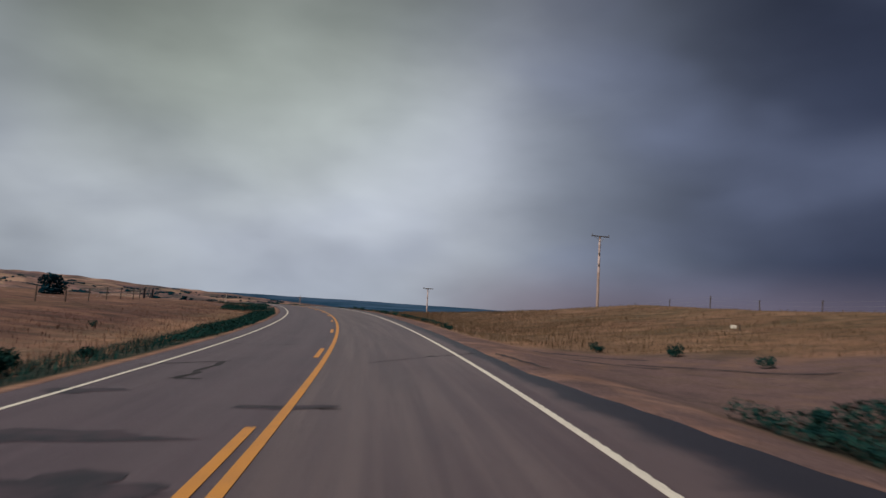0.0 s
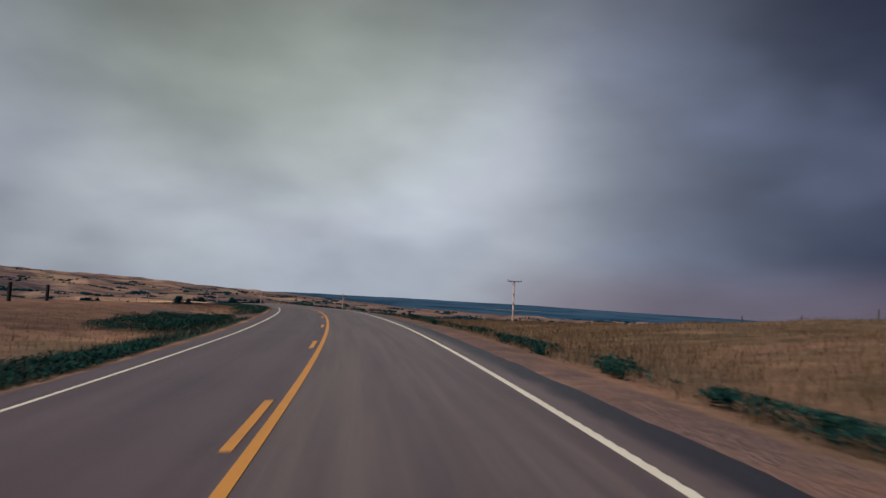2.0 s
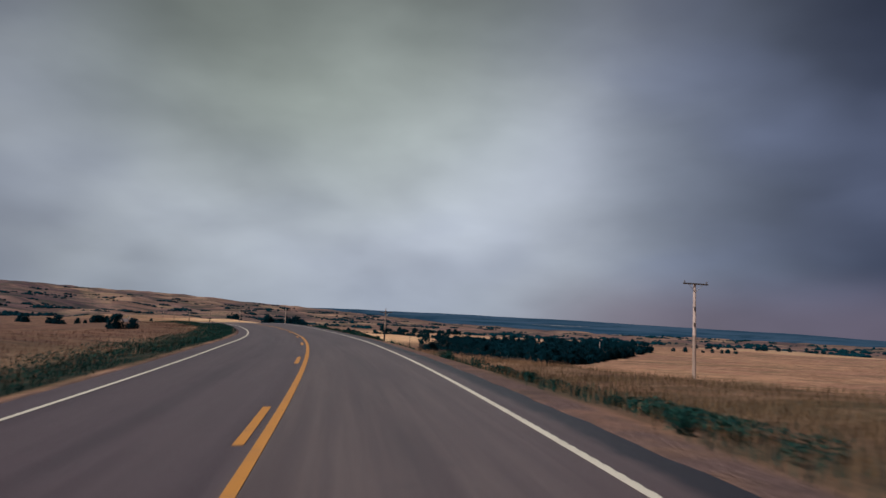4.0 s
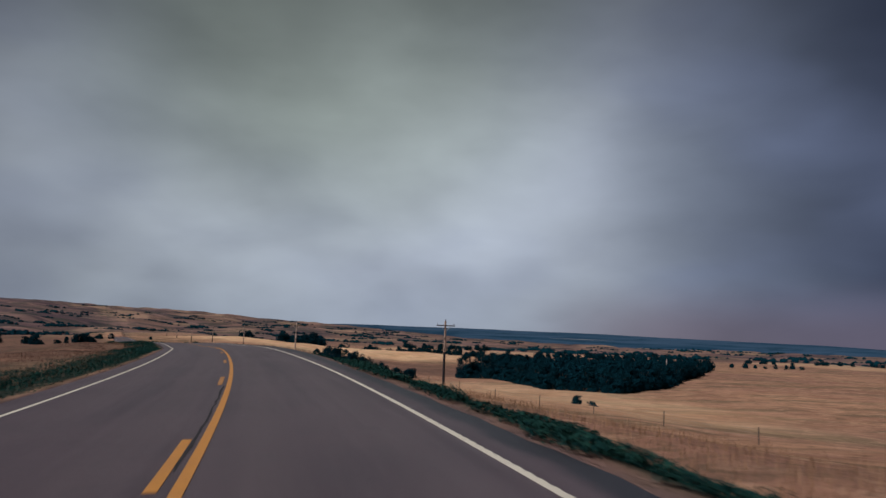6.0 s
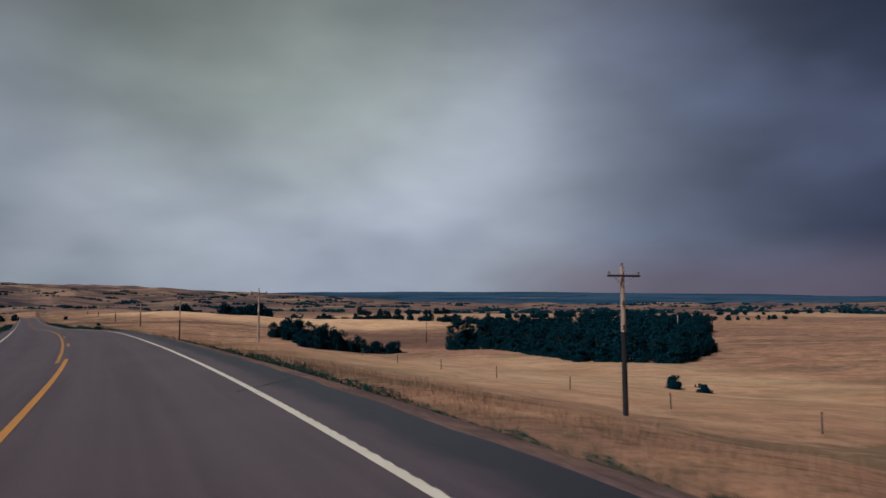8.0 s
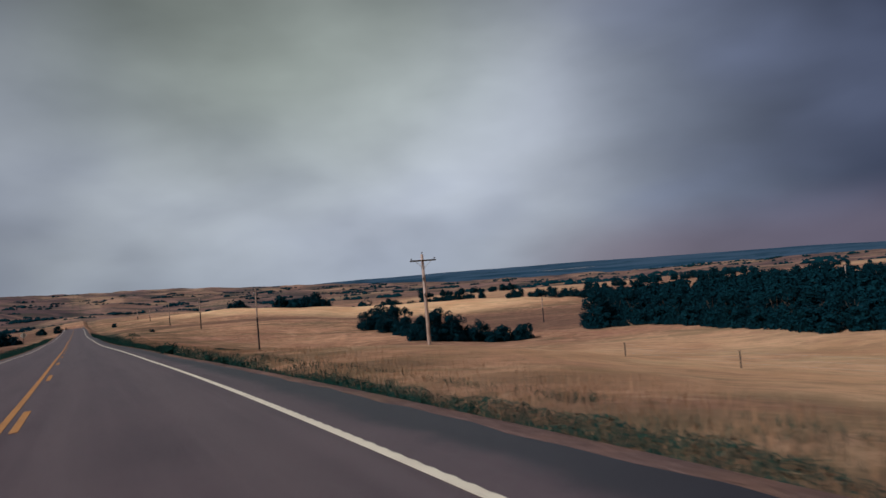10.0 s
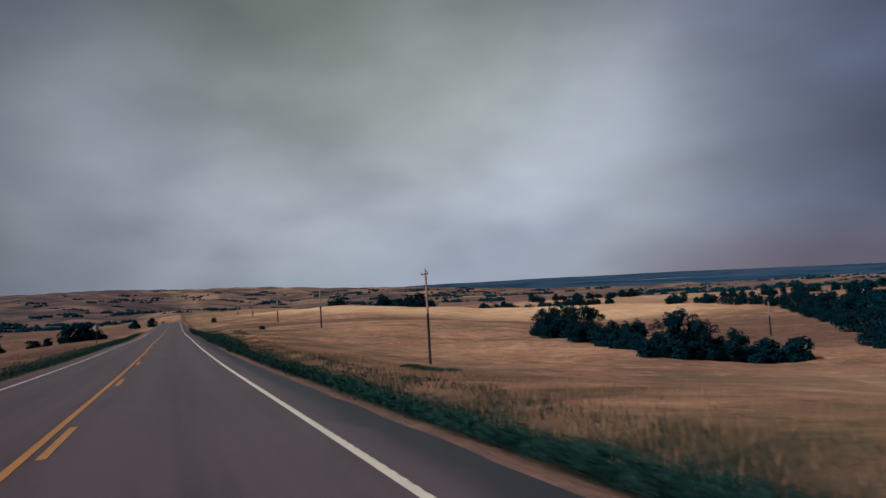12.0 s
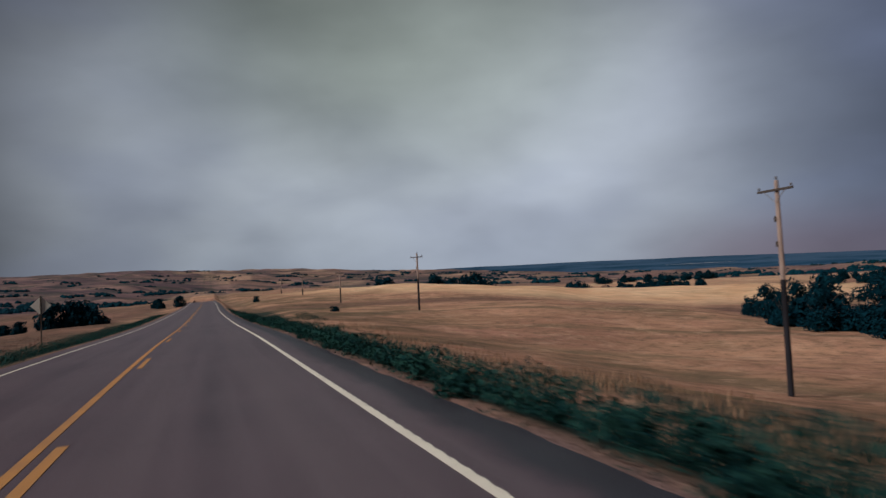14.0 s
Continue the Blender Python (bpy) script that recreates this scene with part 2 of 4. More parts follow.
def asphalt_nodes(g, pos):
    grit = g.noise(pos, 60, 3, 0.7)
    blot = g.noise(pos, 0.35, 4, 0.6)
    attr = g.add("ShaderNodeAttribute", attribute_name="across").outputs["Fac"]
    along = g.add("ShaderNodeAttribute", attribute_name="along").outputs["Fac"]
    # the paver's long streaks, and wheel tracks worn pale along each lane
    lanewise = g.add("ShaderNodeCombineXYZ", {0: g.math("MULTIPLY", attr, 1.5), 1: g.math("MULTIPLY", along, 0.035)}).outputs[0]
    streak = g.noise(lanewise, 2.2, 5, 0.62)
    lane = g.math("ABSOLUTE", g.math("SUBTRACT", g.math("ABSOLUTE", attr), 1.65))
    track = g.remap(g.math("ABSOLUTE", g.math("SUBTRACT", lane, 0.85)), 0.55, 0.1, 0.0, 1.0)
    col = g.mix(g.remap(blot, 0.3, 0.7, 0, 1), (0.056, 0.037, 0.048), (0.084, 0.058, 0.070))
    col = g.mix(g.remap(streak, 0.38, 0.68, 0.0, 0.6), col, (0.112, 0.083, 0.096))
    col = g.mix(g.math("MULTIPLY", track, 0.38), col, (0.110, 0.083, 0.092))
    col = g.mix(g.remap(grit, 0.35, 0.75, 0, 0.4), col, (0.116, 0.092, 0.102))
    # dashboard reflection painted in as a browner, paler lane along the first stretch
    toned = g.math("MULTIPLY", g.remap(attr, -0.05, 0.12, 0.0, 0.55), g.remap(along, 150, 95, 0.0, 1.0))
    col = g.mix(toned, col, g.mix(g.remap(streak, 0.35, 0.7, 0, 1), (0.100, 0.074, 0.074), (0.172, 0.134, 0.120)))
    oil = g.math("MULTIPLY", g.remap(lane, 0.4, 0.0, 0.0, 0.3), g.remap(g.noise(pos, 0.12, 4, 0.6), 0.4, 0.65, 0, 1))
    col = g.mix(oil, col, (0.040, 0.032, 0.040))
    ragged = g.math("ADD", attr, g.math("MULTIPLY", g.math("SUBTRACT", g.noise(pos, 1.1, 5, 0.65), 0.5), 0.5))
    col = g.mix(g.remap(ragged, 3.60, 3.88, 0.0, 0.9), col, (0.018, 0.020, 0.028))
    patchy = g.noise(pos, 1.8, 5, 0.7)
    col = g.mix(g.remap(patchy, 0.60, 0.70, 0.0, 0.3), col, (0.035, 0.029, 0.036))
    return col, grit, 0.006


def paint_nodes(base, worn):
    def build(g, pos):
        chip = g.noise(pos, 24, 4, 0.7)
        wear = g.noise(pos, 1.4, 3, 0.6)
        col = g.mix(g.remap(wear, 0.35, 0.75, 0, 0.45), base, worn)
        col = g.mix(g.remap(chip, 0.60, 0.70, 0, 0.7), col, (0.08, 0.07, 0.068))
        return col, chip, 0.003
    return build


def grass_nodes(g, pos):
    def mask(key):
        return g.add("ShaderNodeAttribute", attribute_name=key).outputs["Fac"]

    def stretched(scale, turn, loc=(0, 0, 0)):
        return g.add("ShaderNodeMapping", {"Vector": pos, "Scale": scale, "Rotation": (0, 0, radians(turn)), "Location": loc}).outputs[0]

    fine = g.noise(pos, 3.5, 5, 0.7)
    blade = g.noise(stretched((6, 6, 1), 0), 2.5, 3, 0.7)
    streak = g.noise(stretched((0.13, 0.34, 0.3), -24), 1.0, 5, 0.65, 0.8)
    patch = g.noise(pos, 0.045, 5, 0.6, 0.6)
    broad = g.noise(pos, 0.011, 4, 0.55)
    tuft = g.noise(pos, 0.7, 4, 0.65)
    swath = g.noise(stretched((0.03, 0.09, 0.1), -30, (5, 2, 0)), 1.0, 5, 0.6, 0.7)
    col = g.mix(g.remap(patch, 0.35, 0.68, 0, 1), (0.41, 0.220, 0.140), (0.64, 0.375, 0.225))
    col = g.mix(g.remap(broad, 0.42, 0.62, 0, 0.7), col, (0.29, 0.150, 0.118))
    col = g.mix(g.remap(swath, 0.48, 0.62, 0, 0.72), col, (0.155, 0.132, 0.078))
    col = g.mix(g.remap(swath, 0.46, 0.34, 0, 0.5), col, (0.52, 0.275, 0.195))
    col = g.mix(g.remap(streak, 0.46, 0.72, 0, 0.5), col, (0.205, 0.125, 0.098))
    col = g.mix(g.remap(tuft, 0.48, 0.70, 0, 0.72), col, (0.150, 0.112, 0.070))
    dapple = g.noise(stretched((0.26, 0.30, 0.3), -24, (9, 4, 0)), 1.0, 6, 0.7, 0.3)
    col = g.mix(g.remap(dapple, 0.50, 0.66, 0, 0.5), col, (0.74, 0.475, 0.315))
    col = g.mix(g.remap(dapple, 0.47, 0.36, 0, 0.4), col, (0.170, 0.112, 0.078))
    col = g.mix(g.remap(fine, 0.42, 0.75, 0, 0.5), col, (0.150, 0.098, 0.060))
    col = g.mix(g.remap(blade, 0.5, 0.8, 0, 0.4), col, (0.58, 0.41, 0.24))
    # grey-brown and russet grass of the poorer ground
    col = g.mix(g.math("MULTIPLY", mask("russet"), g.remap(streak, 0.3, 0.6, 0.6, 0.95)), col, g.mix(g.remap(tuft, 0.35, 0.68, 0, 1), (0.158, 0.090, 0.074), (0.078, 0.054, 0.048)))
    # olive growth that has stayed half green
    col = g.mix(g.math("MULTIPLY", mask("olive"), g.remap(streak, 0.32, 0.62, 0.95, 0.45)), col, g.mix(g.remap(tuft, 0.35, 0.65, 0, 1), (0.142, 0.106, 0.058), (0.070, 0.062, 0.040)))
    col = g.mix(g.math("MULTIPLY", mask("pale"), g.remap(streak, 0.3, 0.7, 0.95, 0.5)), col, g.mix(g.remap(patch, 0.35, 0.65, 0, 1), (0.78, 0.490, 0.270), (0.92, 0.66, 0.39)))
    # far hills: haze painted in as mauve; pale benches, dark brush in the draws
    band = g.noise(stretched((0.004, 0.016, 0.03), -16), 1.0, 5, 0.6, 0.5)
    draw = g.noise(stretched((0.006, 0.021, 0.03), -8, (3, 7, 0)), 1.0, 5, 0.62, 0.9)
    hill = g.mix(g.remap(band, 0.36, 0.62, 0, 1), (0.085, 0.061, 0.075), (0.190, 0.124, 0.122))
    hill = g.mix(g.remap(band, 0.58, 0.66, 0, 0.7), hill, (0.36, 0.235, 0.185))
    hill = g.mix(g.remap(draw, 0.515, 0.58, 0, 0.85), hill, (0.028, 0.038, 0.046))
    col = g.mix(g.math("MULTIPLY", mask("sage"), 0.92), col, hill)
    col = g.mix(g.math("MULTIPLY", mask("scrub"), g.remap(g.noise(pos, 0.12, 4, 0.6), 0.35, 0.62, 0, 1)), col, (0.045, 0.062, 0.048))
    col = g.mix(g.math("MULTIPLY", mask("lush"), g.remap(g.noise(pos, 0.5, 4, 0.6), 0.3, 0.6, 0.75, 1)), col, (0.026, 0.040, 0.032))
    gravel = g.mix(g.remap(g.noise(pos, 14, 3, 0.7), 0.35, 0.7, 0, 1), (0.135, 0.092, 0.088), (0.25, 0.172, 0.158))
    gravel = g.mix(g.remap(g.noise(pos, 0.55, 4, 0.65), 0.46, 0.70, 0, 0.7), gravel, (0.095, 0.072, 0.070))
    col = g.mix(g.math("MULTIPLY", mask("verge"), g.remap(g.noise(pos, 0.9, 4, 0.6), 0.3, 0.6, 0.55, 1)), col, gravel)
    return col, g.math("ADD", g.math("ADD", fine, blade), g.math("MULTIPLY", tuft, 1.5)), 0.07


def leaf_nodes(dark, pale):
    def build(g, pos):
        rnd = g.add("ShaderNodeNewGeometry").outputs["Random Per Island"]
        spread = g.noise(pos, 0.6, 3, 0.6)
        col = g.mix(rnd, dark, pale)
        return g.mix(g.remap(spread, 0.35, 0.7, 0, 0.5), col, tuple(c * 0.6 for c in dark))
    return build


def wood_nodes(dark, pale):
    def build(g, pos):
        grain = g.noise(g.add("ShaderNodeMapping", {"Vector": pos, "Scale": (14, 14, 0.8)}).outputs[0], 2.0, 5, 0.7)
        stain = g.noise(pos, 0.5, 3, 0.6)
        col = g.mix(g.remap(grain, 0.3, 0.7, 0, 1), dark, pale)
        return g.mix(g.remap(stain, 0.5, 0.75, 0, 0.6), col, tuple(c * 0.35 for c in dark)), grain, 0.01
    return build


def plain_nodes(a, b, size=3.0):
    def build(g, pos):
        return g.mix(g.remap(g.noise(pos, size, 4, 0.6), 0.35, 0.68, 0, 1), a, b)
    return build


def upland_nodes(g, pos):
    """Wooded upland in long level bands, with the blue of distance haze painted in."""
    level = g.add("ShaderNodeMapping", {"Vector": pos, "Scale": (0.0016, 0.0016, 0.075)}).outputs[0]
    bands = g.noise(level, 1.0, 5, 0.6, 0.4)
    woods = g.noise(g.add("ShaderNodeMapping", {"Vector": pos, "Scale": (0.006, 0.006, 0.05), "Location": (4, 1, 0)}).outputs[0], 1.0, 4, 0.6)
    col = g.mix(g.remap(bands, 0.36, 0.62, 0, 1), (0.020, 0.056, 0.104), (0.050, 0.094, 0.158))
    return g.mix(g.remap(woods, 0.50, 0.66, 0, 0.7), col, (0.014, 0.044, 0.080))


M_ASPHALT = material("asphalt", asphalt_nodes, 0.52, 0, 0.42)
M_TAR = material("tarred_shoulder", plain_nodes((0.026, 0.027, 0.032), (0.05, 0.046, 0.050), 2.0), 0.8, 0, 0.25)
M_RUBBER = material("rubber_mark", plain_nodes((0.018, 0.017, 0.018), (0.045, 0.040, 0.042), 5.0), 0.7)
M_TARFILM = material("worn_tar", plain_nodes((0.024, 0.023, 0.031), (0.062, 0.044, 0.055), 2.6), 0.6, 0, 0.35)
M_RUT = material("damp_earth", plain_nodes((0.030, 0.028, 0.034), (0.10, 0.075, 0.068), 3.0), 0.85)
M_WHITE = material("white_road_paint", paint_nodes((0.74, 0.71, 0.59), (0.54, 0.50, 0.42)), 0.6)
M_YELLOW = material("yellow_road_paint", paint_nodes((0.58, 0.27, 0.05), (0.42, 0.21, 0.07)), 0.6)
M_YELLOW_WORN = material("faded_yellow_road_paint", paint_nodes((0.44, 0.22, 0.065), (0.25, 0.145, 0.085)), 0.65)
M_GRASS = material("dry_prairie", grass_nodes, 0.95, 0, 0.1)
M_LEAF = material("tree_leaf", leaf_nodes((0.003, 0.024, 0.040), (0.006, 0.040, 0.056)), 0.85, 0, 0.05)
M_WEED = material("weed_leaf", leaf_nodes((0.005, 0.030, 0.034), (0.030, 0.088, 0.066)), 0.85, 0, 0.06)
M_STRAW = material("straw_blade", leaf_nodes((0.22, 0.130, 0.078), (0.46, 0.290, 0.175)), 0.9, 0, 0.1)
M_STRAW_RED = material("russet_blade", leaf_nodes((0.09, 0.050, 0.040), (0.20, 0.112, 0.080)), 0.9, 0, 0.1)
M_STRAW_OLIVE = material("olive_blade", leaf_nodes((0.085, 0.060, 0.038), (0.21, 0.138, 0.078)), 0.9, 0, 0.1)
M_BARK = material("bark", wood_nodes((0.05, 0.04, 0.034), (0.10, 0.08, 0.065)), 0.95)
M_POLE = material("weathered_pole", wood_nodes((0.26, 0.19, 0.155), (0.50, 0.39, 0.33)), 0.85)
M_POLE_PALE = material("bleached_pole", wood_nodes((0.46, 0.36, 0.32), (0.74, 0.62, 0.56)), 0.8)
M_CREOSOTE = material("creosoted_wood", wood_nodes((0.010, 0.011, 0.016), (0.024, 0.023, 0.030)), 0.8)
M_POST = material("fence_wood", wood_nodes((0.05, 0.04, 0.035), (0.11, 0.09, 0.075)), 0.9)
M_GLASS = material("insulator_porcelain", plain_nodes((0.10, 0.09, 0.09), (0.16, 0.15, 0.15)), 0.25, 0, 0.5)
M_STEEL = material("galvanised_steel", plain_nodes((0.42, 0.42, 0.40), (0.55, 0.55, 0.52), 9), 0.45, 0.8, 0.5)
M_SIGN = material("sign_back", plain_nodes((0.66, 0.64, 0.55), (0.76, 0.74, 0.66), 6), 0.6, 0, 0.4)
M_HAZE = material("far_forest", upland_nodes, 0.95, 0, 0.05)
M_SHORE = material("far_shore", plain_nodes((0.16, 0.19, 0.23), (0.26, 0.28, 0.31), 0.01), 0.9)


# ---- helpers for things ----
def part(name, bm, mat, parent, label=""):
    me = bpy.data.meshes.new(name)
    bm.to_mesh(me)
    bm.free()
    me.materials.append(mat)
    ob = new(name, me)
    ob.parent = parent
    if label:
        ob["label"] = label
    return ob


def empty(name, m, label, category, group="", kind=""):
    ob = new(name)
    ob.empty_display_size = 0.2
    ob.matrix_world = m
    return tagged(ob, label, category, group, kind)


def box(bm, size, m, bevel=0.0):
    r = bmesh.ops.create_cube(bm, size=1.0, matrix=m @ Matrix.Diagonal((*size, 1)))
    if bevel:
        bmesh.ops.bevel(bm, geom=list({e for v in r["verts"] for e in v.link_edges}), offset=bevel, segments=1, affect="EDGES")


def rod(bm, a, b, r1, r2, seg=8):
    a, b = Vector(a), Vector(b)
    q = (b - a).to_track_quat("Z", "Y").to_matrix().to_4x4()
    bmesh.ops.create_cone(bm, cap_ends=True, segments=seg, radius1=r1, radius2=r2, depth=(b - a).length, matrix=Matrix.Translation((a + b) / 2) @ q)


def soup(name, verts, faces, mat, smooth_faces=False):
    me = bpy.data.meshes.new(name)
    me.from_pydata(verts, [], faces)
    if smooth_faces:
        me.polygons.foreach_set("use_smooth", np.ones(len(faces), bool))
    me.materials.append(mat)
    return me


def ground_at(s, d):
    x, y = spot(s, d)
    return float(x), float(y), float(land(np.asarray(float(s)), np.asarray(float(d))))


COARSE_S, COARSE_D = [q.ravel() for q in np.meshgrid(np.arange(-60, 3600, 30.0), np.arange(-2000, 2600, 40.0), indexing="ij")]
COARSE_X, COARSE_Y = spot(COARSE_S, COARSE_D)


def to_sd(x, y):
    """Road coordinates of a place in plan."""
    i = int(np.argmin((COARSE_X - x) ** 2 + (COARSE_Y - y) ** 2))
    s0, d0 = float(COARSE_S[i]), float(COARSE_D[i])
    for _ in range(8):
        e = 0.5
        px, py = spot(np.array([s0, s0 + e, s0]), np.array([d0, d0, d0 + e]))
        j = np.array([[px[1] - px[0], px[2] - px[0]], [py[1] - py[0], py[2] - py[0]]]) / e
        ds, dd = np.linalg.solve(j + 1e-9 * np.eye(2), [x - px[0], y - py[0]])
        s0, d0 = s0 + float(ds), d0 + float(dd)
    return s0, d0


def land_at(x, y):
    s, d = to_sd(x, y)
    return float(land(np.asarray(s), np.asarray(d)))


# ---- ground and road ----
def dirt_mouth(s, d):
    """Bare pink earth where a field track meets the road."""
    far_edge = 28.5 - 0.78 * (d - 5)
    return smooth(s, far_edge + 1.2, far_edge - 1.2) * smooth(s, 8.5, 11.5) * (d > 0) * smooth(d, 34, 20)


def build_ground():
    s = np.concatenate([-fan([60, 400], [14])[::-1], np.arange(-55, 470, 2.0), fan([470, 700, 1300, 4590], [110, 120, 120])])
    r = fan([0, 3.6, 5.4, 16, 60, 160, 500, 1500, 4300], [3, 24, 24, 30, 26, 38, 48, 42])
    d = np.concatenate([-r[:0:-1], r])
    me, ss, dd = grid_mesh("ground", s, d, land, M_GRASS)
    side = np.abs(dd)
    edge_d = weedline(ss)
    verge = np.where(dd > 0, smooth(dd, edge_d + 0.35, edge_d - 0.15), smooth(side, 4.5, 4.2))
    # the dirt mouth of a field track on the right, a turnout on the left
    dirt = dirt_mouth(ss, dd)
    turnout = smooth(np.abs(ss - 98 - 0.7 * (-dd - 5)), 6, 2.5) * (dd < 0) * smooth(-dd, 17, 11)
    verge = np.maximum.reduce([verge * (ss < 690), dirt, turnout])
    x, y = spot(ss, dd)
    rr = np.hypot(x + 60, y - 220)
    scrub = 0.75 * smooth(waves(x, y, 150, 21), 0.25, 0.55) * smooth(rr, 500, 900) * (dd * 0 + 1)
    scrub = np.maximum(scrub, 0.5 * smooth(side, 5.5, 7) * smooth(side, 13, 8))
    pale = np.maximum(smooth(hump(x, y, -125, 540, 110, 44, 0, 1.0), 0.3, 0.75), smooth(waves(x, y, 330, 33), 0.15, 0.3) * smooth(rr, 420, 700))
    pale = np.maximum(pale, 0.6 * smooth(hump(x, y, -20, 300, 90, 60, 110, 1.0), 0.3, 0.8))
    weedy = smooth(dd, edge_d - 0.1, edge_d + 0.4)
    bank = np.interp(ss, [-50, 0, 4, 13, 18, 30, 80, 130, 142, 172, 182, 200, 255, 266, 275, 470], [0, 0, 0.9, 0.9, 0, 0.2, 0.55, 0.5, 0.9, 0.9, 0.5, 0.3, 0.3, 0.7, 1, 1])
    reach = np.interp(ss, [-50, 30, 140, 172, 190, 260, 275, 470], [10, 8.5, 9, 8.5, 9, 12, 12.5, 11.5])
    lush_r = weedy * bank * smooth(dd, reach + 1.5, reach - 1.5) + 0.42 * smooth(ss, 130, 180) * smooth(dd, 7, 9) * smooth(dd, 26, 14) * smooth(waves(x, y, 14, 41), -0.2, 0.5)
    lush_l = np.maximum(smooth(-dd, 4.3, 4.7) * smooth(-dd, 8.0, 6.6), 0.7 * smooth(np.abs(ss - 87), 12, 8) * smooth(-dd, 10, 7.5) * smooth(-dd, 4.8, 5.4))
    lush = np.where(dd > 0, lush_r, lush_l) * (ss < 480)
    olive = np.where(dd > 0, 0.95 * smooth(ss, 165, 110) * smooth(dd, 6, 12) * smooth(dd, 130, 60) + 0.7 * smooth(ss, 215, 240) * smooth(ss, 290, 262) * smooth(dd, 5.5, 7) * smooth(dd, 16, 9)
                     + 0.9 * smooth(ss, 255, 285) * smooth(dd, 7, 10) * smooth(dd, 44, 20) * smooth(waves(x, y, 22, 43), -0.5, 0.3), 0.5 * smooth(waves(x, y, 40, 45), 0.1, 0.6) * smooth(-dd, 9, 14))
    poor_left = np.where(dd > 0, 0, smooth(-dd, 7, 12) * (0.8 + 0.2 * smooth(ss, 110, 60)))
    russet = np.maximum.reduce([poor_left, 0.85 * smooth(hump(x, y, -36, 440, 48, 34, 20, 1.0), 0.3, 0.8), 0.75 * smooth(hump(x, y, -58, 482, 90, 30, 8, 1.0), 0.3, 0.8), 0.7 * smooth(hump(x, y, -140, 470, 70, 22, 25, 1.0), 0.3, 0.8),
                                0.6 * smooth(hump(x, y, -62, 330, 34, 22, 120, 1.0), 0.35, 0.8)])
    # strength of the painted distance haze: grows with range, starts nearer on the left
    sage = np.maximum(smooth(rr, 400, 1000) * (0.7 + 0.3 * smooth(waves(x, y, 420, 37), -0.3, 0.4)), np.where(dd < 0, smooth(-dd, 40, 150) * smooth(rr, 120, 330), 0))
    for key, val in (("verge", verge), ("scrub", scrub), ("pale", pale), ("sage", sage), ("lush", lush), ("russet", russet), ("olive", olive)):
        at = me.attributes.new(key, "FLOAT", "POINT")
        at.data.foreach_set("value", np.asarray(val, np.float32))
    return tagged(new("ground", me), "dry golden prairie grassland rolling away to low hills", "grassland", kind="structure")


ground = build_ground()


def strip(name, s, d, lift, mat, parent=None, notch=0.0, ragged=False):
    """A thin slab laid along the road, with its own edges."""
    s, d = np.asarray(s), np.asarray(d)
    ss, dd = np.meshgrid(s, d, indexing="ij")
    across = dd.copy()
    if ragged:
        dd = np.where(dd > 3.5, 3.5 + (dd - 3.5) * (pave(ss) - 3.5) / 0.64, dd)
    if notch:
        dd[::2, -1 if d[0] > 0 else 0] -= math.copysign(notch, d[0])
    x, y = spot(ss, dd)
    z = road_z(ss, dd) + lift
    n, m = ss.shape
    v = np.stack([x, y, z], -1).reshape(-1, 3)
    low = v.copy()
    low[:, 2] -= 0.12 if lift < 0.003 else lift * 0.8
    a = (np.arange(n - 1)[:, None] * m + np.arange(m - 1)[None]).reshape(-1)
    faces = np.stack([a, a + m, a + m + 1, a + 1], 1).tolist()
    k = n * m
    for j in (0, m - 1):
        for i in range(n - 1):
            p, q = i * m + j, (i + 1) * m + j
            faces.append([p, p + k, q + k, q] if j == 0 else [p, q, q + k, p + k])
    for i in (0, n - 1):
        for j in range(m - 1):
            p, q = i * m + j, i * m + j + 1
            faces.append([p, q, q + k, p + k] if i == 0 else [p, p + k, q + k, q])
    me = soup(name, np.vstack([v, low]).tolist(), faces, mat)
    at = me.attributes.new("across", "FLOAT", "POINT")
    at.data.foreach_set("value", np.concatenate([across.ravel(), across.ravel()]).astype(np.float32))
    at = me.attributes.new("along", "FLOAT", "POINT")
    at.data.foreach_set("value", np.concatenate([ss.ravel(), ss.ravel()]).astype(np.float32))
    ob = new(name, me)
    ob.parent = parent
    return ob


LANE = 3.335
road = tagged(strip("road", np.arange(-50, 690, 0.75), np.linspace(-4.05, 4.14, 31), 0.0, M_ASPHALT, ragged=True),
              "worn grey two-lane asphalt highway bending left", "road", kind="structure")
for side in (-1, 1):
    strip("edge_line", np.arange(-50, 690, 0.16), [side * LANE - 0.05, side * LANE + 0.055], 0.006, M_WHITE, road, 0.022)["label"] = "worn white edge line notched by rumble grooves"
SWITCH = 224.0
strip("centre_line", np.arange(-50, SWITCH + 0.1, 1.5), [0.065, 0.185], 0.006, M_YELLOW, road)["label"] = "solid yellow centre line"
strip("centre_line", np.arange(SWITCH, 690, 1.5), [-0.185, -0.065], 0.006, M_YELLOW_WORN, road)["label"] = "faded yellow centre line"
for k in range(-4, 56):
    far = k * 12.192 + (-4.50 if k < 8 else -3.34 if k < 18 else 4.48)
    d = (-0.165, -0.045) if far < SWITCH else (0.045, 0.165)
    strip("lane_dash", np.linspace(far - 3.05, far, 3), d, 0.006, M_YELLOW if far < SWITCH - 60 else M_YELLOW_WORN, road)


